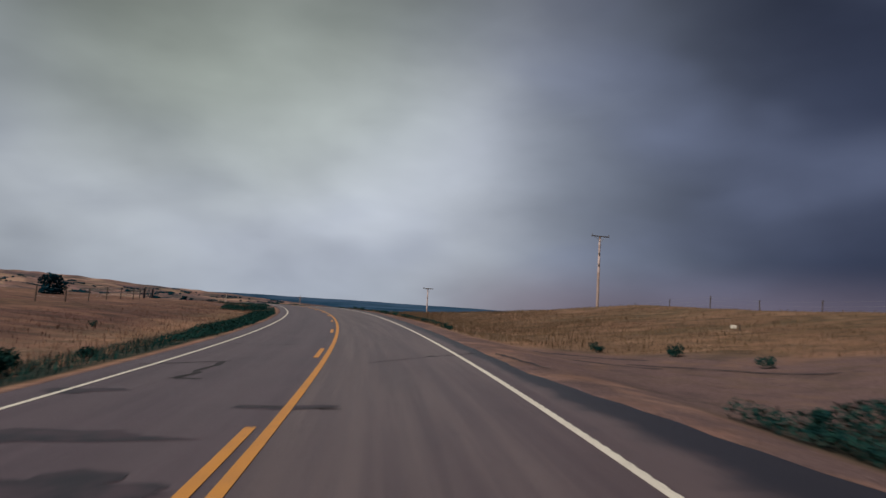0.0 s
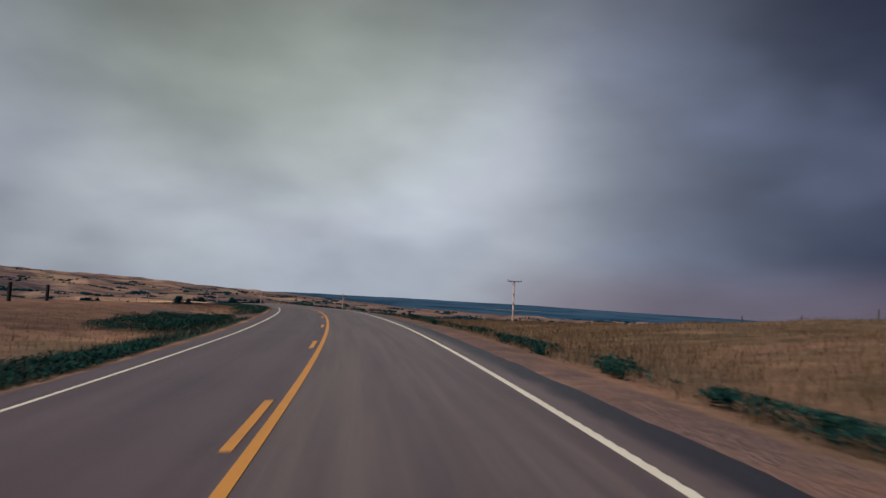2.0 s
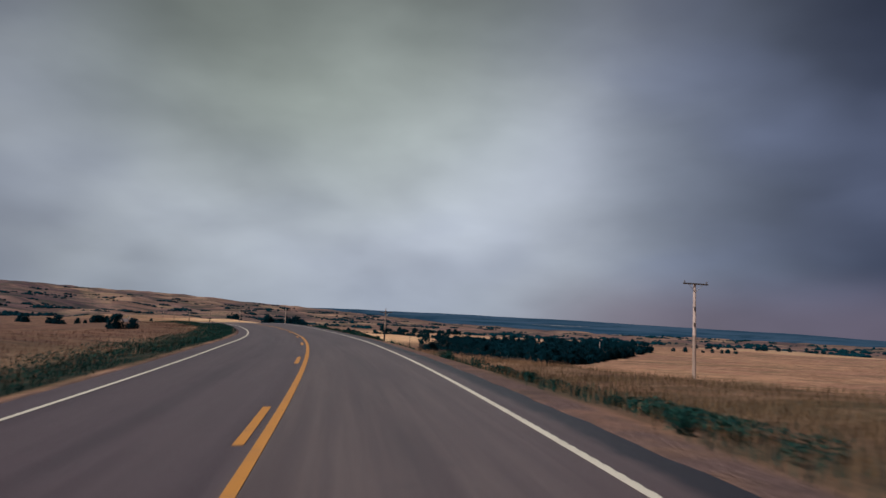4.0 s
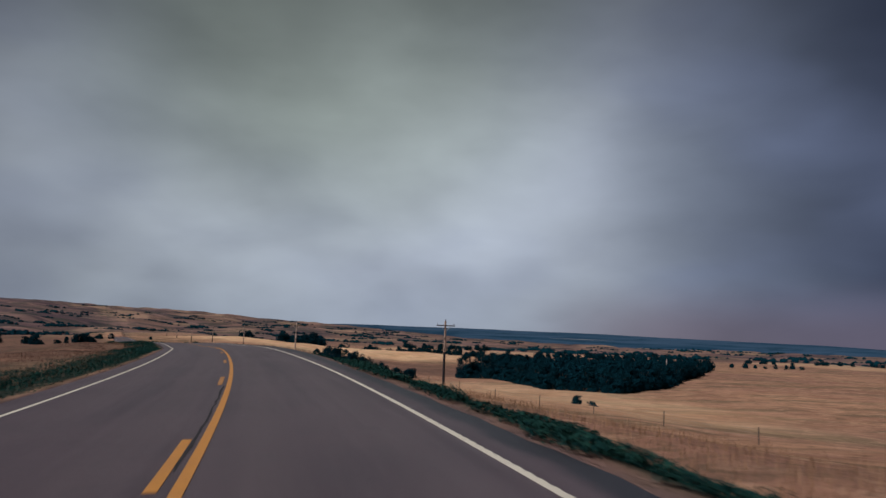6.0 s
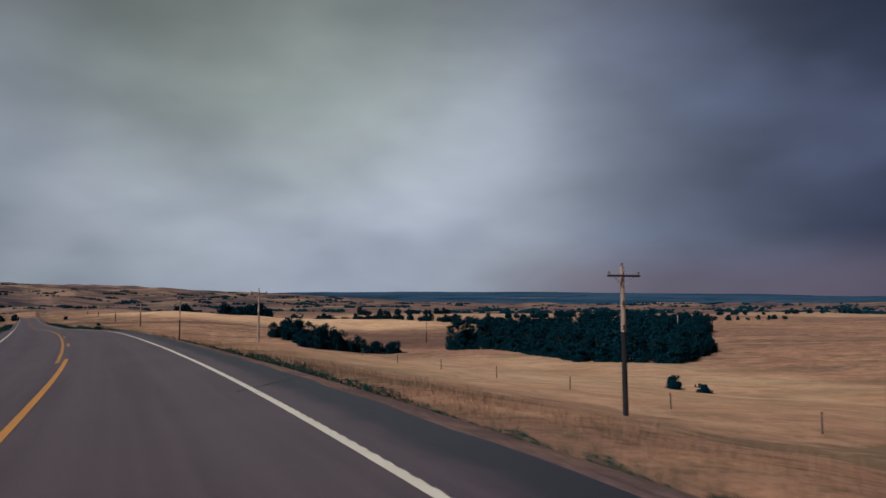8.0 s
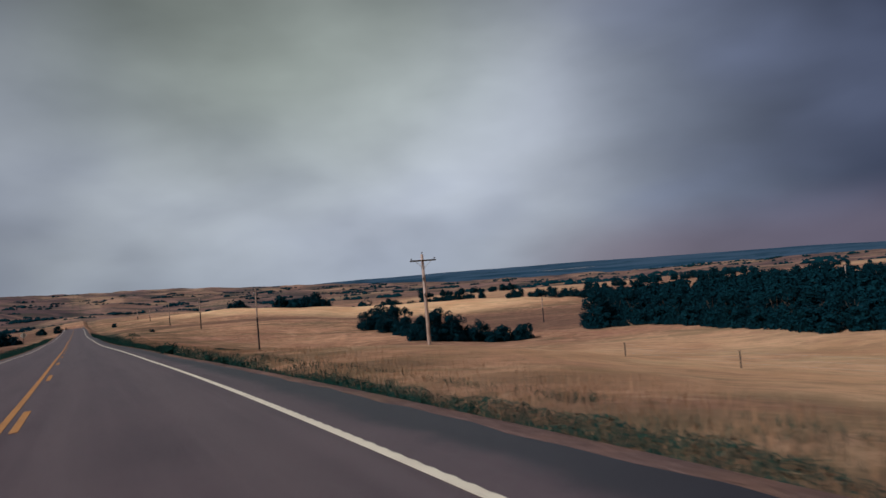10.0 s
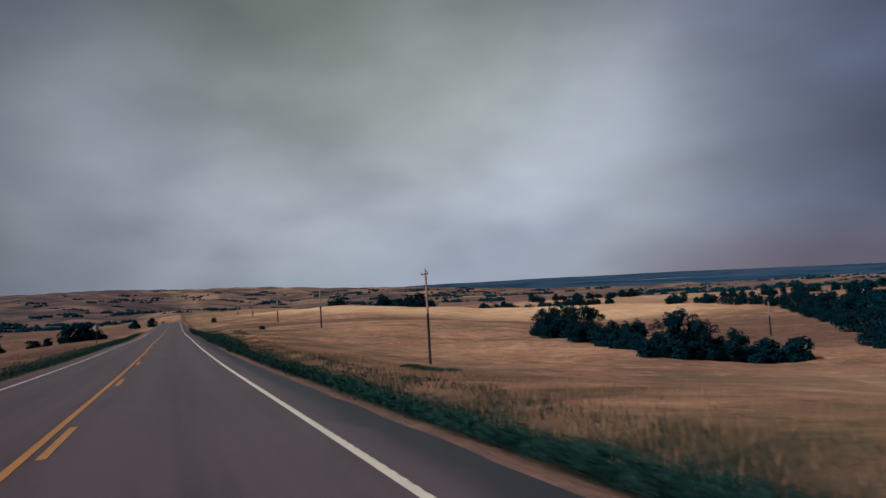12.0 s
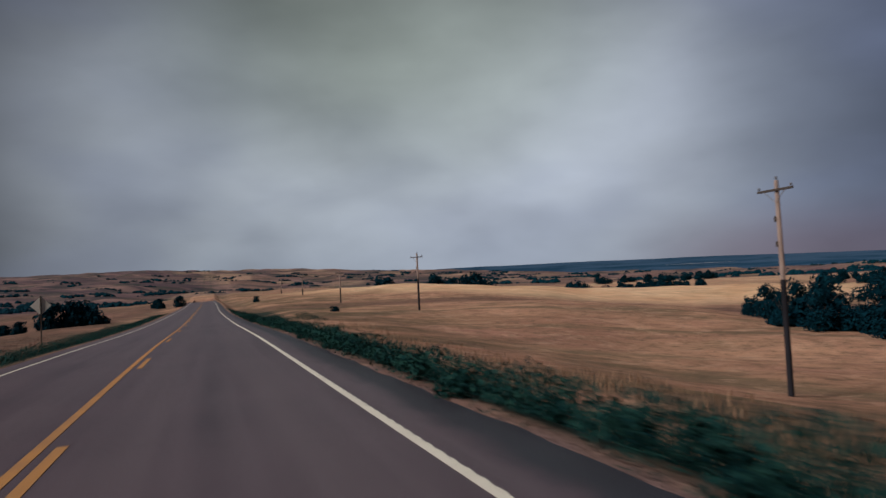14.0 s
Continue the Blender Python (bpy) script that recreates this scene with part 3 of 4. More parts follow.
# ---- utility poles ----
def utility_pole(h, arm, pale=False):
    root = empty("utility_pole", Matrix(), "weathered wooden utility pole with a braced crossarm, standing in the grass", "utility pole", "poles along the highway")
    bm = bmesh.new()
    rod(bm, (0, 0, -h * 0.48), (0, 0, -0.2), 0.145, 0.115, 12)
    part("shaft", bm, M_POLE_PALE if pale else M_POLE, root)
    bm = bmesh.new()
    rod(bm, (0, 0, -h - 1.0), (0, 0, -h * 0.48), 0.175, 0.15, 12)
    part("butt", bm, M_POLE if pale else M_CREOSOTE, root, "weathered lower half of the pole" if pale else "dark creosoted lower half of the pole")
    bm = bmesh.new()
    box(bm, (2.5, 0.10, 0.13), pose(0, -0.15, arm - 0.00), 0.012)
    part("crossarm", bm, M_POST, root)
    for sx in (-1, 1):
        bm = bmesh.new()
        rod(bm, (sx * 0.75, -0.18, arm - 0.05), (sx * 0.06, -0.15, arm - 0.65), 0.022, 0.022, 6)
        part("brace", bm, M_STEEL, root)
        bm = bmesh.new()
        rod(bm, (sx * 1.13, -0.15, arm + 0.06), (sx * 1.13, -0.15, arm + 0.15), 0.025, 0.025, 6)
        rod(bm, (sx * 1.13, -0.15, arm + 0.15), (sx * 1.13, -0.15, arm + 0.25), 0.075, 0.05, 8)
        part("insulator", bm, M_GLASS, root)
    if arm < -0.5:
        bm = bmesh.new()
        rod(bm, (0, 0, -0.2), (0, 0, -0.1), 0.03, 0.03, 6)
        rod(bm, (0, 0, -0.1), (0, 0, 0.02), 0.08, 0.05, 8)
        part("insulator", bm, M_GLASS, root)
    for z in (-3.9, -2.5):
        bm = bmesh.new()
        rod(bm, (-0.1, -0.15, z), (-0.1, -0.15, z + 0.3), 0.06, 0.06, 8)
        part("bracket", bm, M_POST, root, "dark metal bracket")
    return root


POLES = [
    (26.7, 84.2, 12.7, 9.8, -0.2, 13, True), (9.8, 157.6, 7.8, 9.8, -0.2, 20, True), (-27.8, 231.8, 5.7, 8.4, -0.75, 28, False), (-66.2, 296.3, 5.9, 7.9, -0.75, 30, True),
    (-104.4, 366.3, 5.5, 11.9, -0.75, -58, False), (-140.9, 427.9, 5.2, 8.4, -0.75, -28, False), (-170.5, 473.0, 4.2, 8.4, -0.75, -28, False), (-198.0, 515.0, 4.4, 8.4, -0.75, -28, False),
    (-226.0, 560.0, 4.4, 8.4, -0.75, -28, False), (-44.4, 439.7, -3.2, 6.6, -0.75, 80, False), (50.9, 457.7, -1.8, 7.4, -0.75, 80, True),
]
made = {}
for x, y, top, h, arm, ang, pale in POLES:
    m = pose(x, y, top, 0, 0, ang)
    if (h, arm, pale) in made:
        copy_thing(made[h, arm, pale], m)
    else:
        made[h, arm, pale] = utility_pole(h, arm, pale)
        made[h, arm, pale].matrix_world = m


# ---- far distance ----
def distant_ridge():
    """The upland beyond the plain, coloured blue-dark for haze, four kilometres off."""
    az = np.linspace(24, -62, 173)
    top = np.interp(az, [-62, -35, -30, -25, -20, -15, -10, -5, 0, 5, 10, 15, 24], [-0.1, 0.18, 0.28, 0.48, 0.59, 0.67, 0.82, 0.87, 0.93, 0.95, 0.96, 0.90, 0.6])
    top = top + 0.012 * np.sin(az * 0.7) + 0.006 * np.sin(az * 2.1 + 1)
    v, f = [], []
    for i, a in enumerate(az):
        for r, e in ((4150, top[i]), (4000, top[i] * 0.55 - 0.12), (3850, -0.75)):
            v.append((-60 - r * math.sin(radians(a)), 220 + r * math.cos(radians(a)), 2.5 + r * math.tan(radians(e))))
    for i in range(len(az) - 1):
        for j in range(2):
            p = i * 3 + j
            f.append((p, p + 1, p + 4, p + 3))
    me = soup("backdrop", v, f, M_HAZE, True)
    ob = tagged(new("backdrop", me), "distant upland along the horizon, coloured dark blue for haze", "distant hills", kind="structure")
    v, f = [], []
    az = np.linspace(-4.4, -9.6, 27)
    for i, a in enumerate(az):
        w = 0.011 * math.sin(math.pi * i / 26) + 0.003
        for e in (0.37 + w, 0.37 - w):
            r = 3930 + 150 * e
            v.append((-60 - r * math.sin(radians(a)), 220 + r * math.cos(radians(a)), 2.5 + r * math.tan(radians(e))))
    f = [(2 * i, 2 * i + 1, 2 * i + 3, 2 * i + 2) for i in range(26)]
    shore = new("far_shore", soup("far_shore", v, f, M_SHORE))
    shore.parent = ob
    shore["label"] = "thin pale far shoreline"
    return ob


distant_ridge()


# ---- trees and shrubs ----
def leaves(rng, blobs, count, size):
    """Leaf clumps over a set of ellipsoids: small bent quads, ragged at the rim."""
    v, f = [], []
    vol = np.array([b[3] * b[4] * b[5] for b in blobs]) ** 0.67
    pick = rng.choice(len(blobs), count, p=vol / vol.sum())
    for k in pick:
        cx, cy, cz, rx, ry, rz = blobs[k]
        n = rng.normal(size=3)
        n /= np.linalg.norm(n)
        r = rng.uniform(0.45, 1.08) ** 0.6
        c = np.array([cx + n[0] * rx * r, cy + n[1] * ry * r, cz + n[2] * rz * r])
        u = rng.normal(size=3)
        u -= n * u.dot(n) * rng.uniform(0.3, 1)
        u /= np.linalg.norm(u)
        w = np.cross(n, u)
        w /= np.linalg.norm(w) + 1e-9
        a, b = size * rng.uniform(0.6, 1.4), size * rng.uniform(0.4, 0.9)
        lift = n * a * 0.35
        i = len(v)
        v += [c - u * a, c - w * b + lift, c + u * a, c + w * b + lift]
        f += [(i, i + 1, i + 2), (i, i + 2, i + 3)]
    return v, f


def tree(seed, h, spread, count=900, trunk=True, label="dark green broadleaf tree in full leaf", name="tree", cat="tree", group="trees of the valley wood", mat=None):
    rng = np.random.RandomState(seed)
    root = empty(name, Matrix(), label, cat, group)
    base = h * 0.04 if trunk else 0.0
    if trunk:
        bm = bmesh.new()
        lean = rng.uniform(-0.05, 0.05, 2) * h
        rod(bm, (0, 0, -0.5), (lean[0], lean[1], h * 0.45), h * 0.028, h * 0.016, 7)
        for k in range(5):
            a = k * 1.257 + rng.uniform(0, 1)
            rod(bm, (lean[0] * 0.7, lean[1] * 0.7, h * rng.uniform(0.2, 0.4)), (math.cos(a) * spread * 0.55, math.sin(a) * spread * 0.55, h * rng.uniform(0.5, 0.75)), h * 0.012, h * 0.004, 5)
        part("trunk", bm, M_BARK, root)
    blobs = []
    for k in range(11):
        a, q = rng.uniform(0, 6.283), math.sqrt(rng.uniform(0, 1))
        z = base + (h - base) * rng.uniform(0.12, 0.84)
        w = spread * (1.0 - 0.45 * abs(z / h - 0.45))
        r = spread * rng.uniform(0.30, 0.48)
        blobs.append((math.cos(a) * q * w * 0.62, math.sin(a) * q * w * 0.62, z, r, r, min(r * 0.8, h - z)))
    blobs.append((0, 0, h * 0.82, spread * 0.38, spread * 0.38, h * 0.17))
    blobs.append((0, 0, base + (h - base) * 0.3, spread * 0.75, spread * 0.75, h * 0.25))
    blobs.append((0, 0, h * 0.14, spread * 0.85, spread * 0.85, h * 0.14))
    v, f = leaves(rng, blobs, count, spread * (0.075 if count > 1300 else 0.13))
    me = soup("crown", v, f, mat or M_LEAF)
    ob = new("crown", me)
    ob.parent = root
    return root


TREES = [tree(31, 9.0, 3.6, 1900), tree(32, 7.6, 3.4, 1800), tree(33, 8.4, 2.9, 1800), tree(34, 6.4, 3.6, 1800), tree(35, 10.0, 3.4, 2000)]
FAR_TREES = [tree(36, 6.4, 4.4, 430), tree(37, 5.4, 4.8, 430), tree(38, 7.4, 4.0, 430)]
SHRUBS = [tree(41, 2.2, 1.5, 620, False, "dark rounded bush in the dry field", "bush", "bush", "bushes in the fields"),
          tree(42, 1.7, 1.7, 620, False, "dark rounded bush in the dry field", "bush", "bush", "bushes in the fields"),
          tree(43, 2.8, 1.9, 620, False, "dark rounded bush in the dry field", "bush", "bush", "bushes in the fields")]
used = set()


def plant(kind, i, x, y, k=1.0, z=None, **tags):
    """Set tree or shrub i of its kind at x, y, k times its size; the first use takes the original."""
    src = kind[i % len(kind)]
    m = pose(x, y, land_at(x, y) - 0.1 if z is None else z, 0, 0, (x * 37 + y * 53) % 360)
    if src.name not in used:
        used.add(src.name)
        src.matrix_world = m
        src.scale = (k, k, k)
        ob = src
    else:
        ob = copy_thing(src, m)
        ob.scale = (k, k, k)
    return tagged(ob, **tags)


def inside(x, y, poly):
    n, hit = len(poly), False
    for i in range(n):
        (ax, ay), (bx, by) = poly[i], poly[(i + 1) % n]
        if (ay > y) != (by > y) and x < (bx - ax) * (y - ay) / (by - ay) + ax:
            hit = not hit
    return hit


def joined(name, kinds, places, label, category):
    """Many far trees as one sheet of foliage."""
    verts, faces, base = [], [], 0
    for n, (x, y, k) in enumerate(places):
        crown = [o for o in kinds[n % len(kinds)].children if o.name.startswith("crown")][0].data
        co = np.empty(len(crown.vertices) * 3, np.float32)
        crown.vertices.foreach_get("co", co)
        co = co.reshape(-1, 3) * k
        a = n * 2.4
        v = np.stack([co[:, 0] * math.cos(a) - co[:, 1] * math.sin(a) + x, co[:, 0] * math.sin(a) + co[:, 1] * math.cos(a) + y, co[:, 2] + land_at(x, y) - 0.2], 1)
        f = np.empty(len(crown.polygons) * 3, np.int32)
        crown.polygons.foreach_get("vertices", f)
        verts.append(v)
        faces.append(f.reshape(-1, 3) + base)
        base += len(v)
    return tagged(new(name, soup(name, np.vstack(verts).tolist(), np.vstack(faces).tolist(), M_LEAF)), label, category, kind="stuff")


def wood():
    """The valley wood: single trees along its near edge, a dense stand behind."""
    rng = random.Random(5)
    poly = [(-20, 402), (-6, 352), (12, 346), (28, 374), (44, 420), (74, 490), (106, 580), (72, 565), (10, 530), (-12, 528), (-22, 470), (-24, 436)]
    rim = [(-21, 402), (-6, 350), (12, 344), (27, 371), (44, 420), (74, 490)]
    spots = [(-34, 408), (-31, 411), (-36, 412), (-25, 428), (-20, 432), (-30, 436), (-29, 417), (-26, 423), (-24, 410), (-26, 406), (-22, 420)]
    for (ax, ay), (bx, by) in zip(rim, rim[1:]):
        n = int(math.hypot(bx - ax, by - ay) / 3.4)
        spots += [(ax + (bx - ax) * i / n + rng.uniform(-1, 1), ay + (by - ay) * i / n + rng.uniform(-1, 1)) for i in range(n)]
    spots += [(-25 + 9 * k / 15 + rng.uniform(-1.5, 1.5), 436 + 88 * k / 15 + rng.uniform(-2, 2)) for k in range(16)]
    for n, (x, y) in enumerate(spots):
        plant(TREES, n, x, y, rng.uniform(0.65, 0.95) * (1.35 if n < 1 else 1))
    inner = []
    while len(inner) < 225:
        x, y = rng.uniform(-30, 106), rng.uniform(345, 578)
        if inside(x, y, poly) and all((x - p[0]) ** 2 + (y - p[1]) ** 2 > 9 for p in spots + inner):
            inner.append((x, y, rng.uniform(0.8, 1.08)))
    joined("woodland", FAR_TREES, inner, "dense dark green wood filling the valley floor", "woodland")


wood()
# the copse in the hollow
for n, (x, y, k) in enumerate([(-93, 414, 0.5), (-88, 416, 0.95), (-84, 410, 0.62), (-91, 408, 0.5), (-86, 403, 0.5), (-73, 396, 0.55),
                               (-75, 381, 0.5), (-73, 383, 0.6), (-71, 385, 0.72), (-69, 386, 0.78), (-67, 388, 0.66), (-65, 389, 0.55), (-63, 390, 0.48), (-61, 391, 0.42), (-59, 393, 0.38), (-57, 394, 0.32), (-55, 395, 0.28), (-53, 397, 0.24), (-72, 389, 0.5), (-68, 392, 0.5), (-64, 394, 0.4), (-78, 392, 0.42), (-76, 397, 0.45), (-80, 400, 0.45),
                               (-90, 430, 0.55), (-89, 438, 0.45), (-91, 445, 0.3), (-86, 424, 0.6), (-82, 418, 0.6), (-77, 408, 0.5), (-86, 411, 0.55), (-78, 411, 0.5), (-90, 421, 0.55), (-92, 426, 0.5), (-92, 434, 0.4), (-90, 450, 0.35)]):
    plant(TREES, n + 2, x, y, k * 1.12, group="trees of the copse", label="dark green tree in a copse below the field")
# lone trees and rows on the slopes beyond
rows_of_trees = [(-243, 727, -233, 730, 5, 1.65), (-222, 747, -183, 760, 14, 1.65), (-128, 592, -122, 596, 3, 1.05), (-116, 815, -30, 838, 24, 0.9), (-138, 686, -62, 702, 32, 0.85),
                 (-50, 549, -16, 533, 18, 0.62), (-20, 528, 14, 506, 16, 0.7), (-8, 500, 8, 480, 10, 0.7), (10, 720, 130, 760, 40, 0.8), (120, 640, 190, 658, 12, 0.55), (190, 770, 330, 800, 16, 0.7)]
rr_ = random.Random(8)
for ax, ay, bx, by, count, k in rows_of_trees:
    for n in range(count):
        u = min(max((n // 4 * 4 + 1.5 + rr_.gauss(0, 1.3)) / max(count - 1, 1), 0), 1)
        plant(FAR_TREES, n, ax + (bx - ax) * u, ay + (by - ay) * u + rr_.uniform(-5, 5), k * rr_.uniform(0.6, 1.15), group="trees on the far slopes", label="small dark tree on a far golden slope")
# undergrowth along the near edges of the wood and the copse
edge = [(-36, 406), (-22, 400), (-7, 348), (12, 341), (29, 370), (46, 418)]
rr_ = random.Random(12)
for (ax, ay), (bx, by) in zip(edge, edge[1:]):
    n = int(math.hypot(bx - ax, by - ay) / 2.1)
    for i in range(n):
        u = i / n
        plant(SHRUBS, i, ax + (bx - ax) * u + rr_.uniform(-1, 1), ay + (by - ay) * u + rr_.uniform(-1, 1), rr_.uniform(0.9, 1.5), label="dark bush at the edge of the wood", group="undergrowth of the wood")
for n in range(60):
    u = n / 59
    x, y = (-92 + 21 * u / 0.6, 420 - 34 * u / 0.6) if u < 0.6 else (-76 + 24 * (u - 0.6) / 0.4, 381.5 + 16 * (u - 0.6) / 0.4)
    plant(SHRUBS, n, x + rr_.uniform(-2, 2), y - 1.5 + rr_.uniform(-2, 2), rr_.uniform(0.8, 1.35), label="dark bush at the foot of the copse", group="undergrowth of the copse")
# bushes
for n, (x, y, k) in enumerate([(-4.9, 293.5, 0.95), (-2.1, 289.2, 0.8), (-45.4, 163.6, 0.6), (-44.0, 164.2, 0.55), (-152.7, 423, 0.5), (-36.5, 81.5, 0.85)]):
    plant(SHRUBS, n, x, y, k)
for n, (x, y, k) in enumerate([(-185.2, 404.2, 1.3), (-183.2, 406.0, 1.45), (-181.2, 407.8, 1.3), (-184.0, 407.5, 1.3), (-187.8, 401.6, 0.8), (-196, 398, 1.2), (-201, 402, 1.5), (-206, 404, 1.4), (-193, 404, 1.0), (-212, 396, 1.4), (-219, 402, 1.5), (-209, 410, 1.2),
                               (-214, 478, 1.0), (-221, 480, 1.2), (-226, 486, 1.0), (-205, 500, 0.6), (-232, 470, 0.9)]):
    plant(SHRUBS, n + 2, x, y, k, label="dense dark bush in the grass beyond the road sign", group="bushes by the road")


# ---- road sign, seen from behind ----
def road_sign():
    x, y = -145.45, 358.75
    root = empty("road_sign", pose(x, y, land_at(x, y), 0, 0, 30), "diamond warning sign seen from behind, on a steel post", "road sign")
    bm = bmesh.new()
    box(bm, (0.76, 0.004, 0.76), pose(0, 0.035, 0, 0, 0, 0) @ pose(0, 0, 2.45, 0, 45, 0), 0)
    bmesh.ops.bevel(bm, geom=bm.edges[:], offset=0.0015, segments=1, affect="EDGES")
    part("panel", bm, M_SIGN, root, "bare aluminium back of the diamond panel")
    bm = bmesh.new()
    box(bm, (0.07, 0.05, 3.6), pose(0, 0, 1.2))
    part("post", bm, M_POST, root, "dark steel channel post")


road_sign()


# ---- fences ----
def fence(label, pts, hgt=1.25, radius=0.055):
    x0, y0 = pts[0]
    root = empty("fence", pose(x0, y0, land_at(x0, y0)), label, "fence", "wire fences")
    tops = []
    for n, (x, y) in enumerate(pts):
        rr = random.Random(n * 7 + int(x))
        bm = bmesh.new()
        z = land_at(x, y)
        h = hgt * rr.uniform(0.88, 1.1)
        a, b = Vector((x - x0, y - y0, z - root.location.z - 0.4)), Vector((x - x0 + rr.uniform(-0.05, 0.05), y - y0 + rr.uniform(-0.05, 0.05), z - root.location.z + h))
        rod(bm, a, b, radius, radius * 0.85, 7)
        part("post", bm, M_POST, root)
        tops.append(b)
    for lvl in (0.25, 0.6, 0.95):
        bm = bmesh.new()
        for a, b in zip(tops, tops[1:]):
            rod(bm, a - Vector((0, 0, lvl - 0.1)), b - Vector((0, 0, lvl - 0.1)), 0.004, 0.004, 3)
        part("wire", bm, M_STEEL, root)


fence("weathered post and wire fence over the mound", [tuple(float(q) for q in spot(s, 36.5)) for s in (40, 47, 54, 61, 68, 75, 81, 88, 95, 102, 110, 118)])
fence("weathered post and wire fence along the field", [tuple(float(q) for q in spot(s, -21.3)) for s in (56, 63, 70, 77, 84, 92, 97)])
fence("weathered post and wire fence down the slope", [tuple(float(q) for q in spot(s, 40)) for s in range(190, 300, 11)])


def gate():
    ax, ay, bx, by = -30.8, 94.4, -31.9, 100.9
    z = land_at(ax, ay)
    root = empty("gate_frame", pose(ax, ay, z), "two stout dark timber gateposts in the field fence", "gate")
    for x, y in ((0, 0), (bx - ax, by - ay)):
        bm = bmesh.new()
        rod(bm, (x, y, -0.5), (x, y, 1.3), 0.14, 0.13, 10)
        part("post", bm, M_CREOSOTE, root)


gate()


# ---- marker on the mound ----
def marker():
    x, y = (float(q) for q in spot(31.7, 19.2))
    root = empty("roadside_marker", pose(x, y, land_at(x, y)), "small white roadside marker box beside a dark stake", "marker")
    bm = bmesh.new()
    box(bm, (0.26, 0.16, 0.17), pose(0, 0, 0.22), 0.02)
    part("box", bm, M_WHITE, root, "white painted box")
    bm = bmesh.new()
    rod(bm, (0.3, 0, -0.3), (0.3, 0, 0.36), 0.035, 0.035, 7)
    part("stake", bm, M_POST, root)


marker()


# ---- marks on the asphalt ----
def ribbon(name, pts, width, mat, label):
    """A thin wavering film of tar or rubber on the road, along points of (s, d)."""
    v, f = [], []
    rng = random.Random(len(pts) * 13 + int(pts[0][0] * 10))
    for i, (s, d) in enumerate(pts):
        a, b = pts[max(i - 1, 0)], pts[min(i + 1, len(pts) - 1)]
        t = Vector((b[0] - a[0], b[1] - a[1])).normalized()
        w = width * rng.uniform(0.6, 1.2) * (0.4 if i in (0, len(pts) - 1) else 1)
        for k in (-0.5, 0.5):
            ps, pd = s - t.y * w * k, d + t.x * w * k
            x, y = spot(ps, pd)
            v.append((float(x), float(y), float(road_z(ps, pd)) + 0.0045))
    for i in range(len(pts) - 1):
        f.append((2 * i, 2 * i + 1, 2 * i + 3, 2 * i + 2))
    ob = new(name, soup(name, v, f, mat))
    ob.parent = road
    ob["label"] = label


def arc(s, d, r, a0, a1, n=14):
    return [(s + r * math.cos(radians(a0 + (a1 - a0) * i / n)), d + r * 0.8 * math.sin(radians(a0 + (a1 - a0) * i / n))) for i in range(n + 1)]


def wander(s0, d0, s1, d1, n, amp, seed):
    rng = random.Random(seed)
    return [(s0 + (s1 - s0) * i / n + rng.uniform(-amp, amp) * 0.4, d0 + (d1 - d0) * i / n + rng.uniform(-amp, amp)) for i in range(n + 1)]


for pts, w in ((wander(15.2, -3.7, 15.9, -1.9, 12, 0.06, 2), 0.16), (wander(15.9, -1.95, 12.4, -2.15, 10, 0.08, 4), 0.16), (wander(12.6, -2.3, 12.3, -1.7, 6, 0.05, 6), 0.18), (arc(24, -1.6, 2.4, 150, 250), 0.05), (wander(9.3, -0.5, 8.9, 0.75, 8, 0.05, 7), 0.10)):
    ribbon("skid_mark", pts, w, M_RUBBER, "dark rubber and tar smear")
for pts, w in ((wander(139, -0.05, 150.5, -0.07, 22, 0.03, 11), 0.07), (wander(153, -0.02, 164, 0.0, 20, 0.02, 12), 0.045), (wander(185.4, 0.3, 184.2, 2.3, 10, 0.06, 13), 0.03),
               (wander(186.2, 0.2, 186.0, -2.8, 10, 0.08, 14), 0.05), (wander(189.6, 2.2, 190.4, 4.2, 10, 0.06, 15), 0.05), (wander(187.6, 2.9, 190.3, 2.4, 10, 0.08, 22), 0.035),
               (wander(196, -3.2, 195.5, 1.4, 12, 0.08, 16), 0.06), (wander(207, 3.0, 208, 4.2, 8, 0.06, 17), 0.06),
               (wander(15.2, 1.0, 16.9, 2.6, 12, 0.06, 19), 0.06), (wander(16.9, 2.6, 17.9, 3.9, 10, 0.06, 20), 0.11), (wander(16.8, 2.5, 17.2, 2.75, 5, 0.04, 21), 0.16)):
    ribbon("tar_crack", pts, w, M_TAR, "dark tar-filled crack")


def tar_patch(s, d, long, wide, seed):
    """An old ragged patch of tar, a film on the asphalt."""
    rng = random.Random(seed)
    n = 40
    ph = [rng.uniform(0, 6.283) for _ in range(4)]
    v, f = [], []
    for ring in (0.0, 0.5, 1.0):
        for i in range(n):
            a = i / n * 6.283
            r = ring * (1 + 0.22 * math.sin(3 * a + ph[0]) + 0.14 * math.sin(5 * a + ph[1]) + 0.10 * math.sin(9 * a + ph[2]) + 0.08 * math.sin(17 * a + ph[3]))
            ps, pd = s + long * r * math.cos(a), d + wide * r * math.sin(a)
            x, y = spot(ps, pd)
            v.append((float(x), float(y), float(road_z(ps, pd)) + 0.0045))
    for ring in (0, 1):
        for i in range(n):
            a, b = ring * n + i, ring * n + (i + 1) % n
            f.append((a, b, b + n, a + n) if ring else (a, b + n, a + n))
    ob = new("tar_patch", soup("tar_patch", v, f, M_TARFILM))
    ob.parent = road
    ob["label"] = "old dark ragged tar patch"


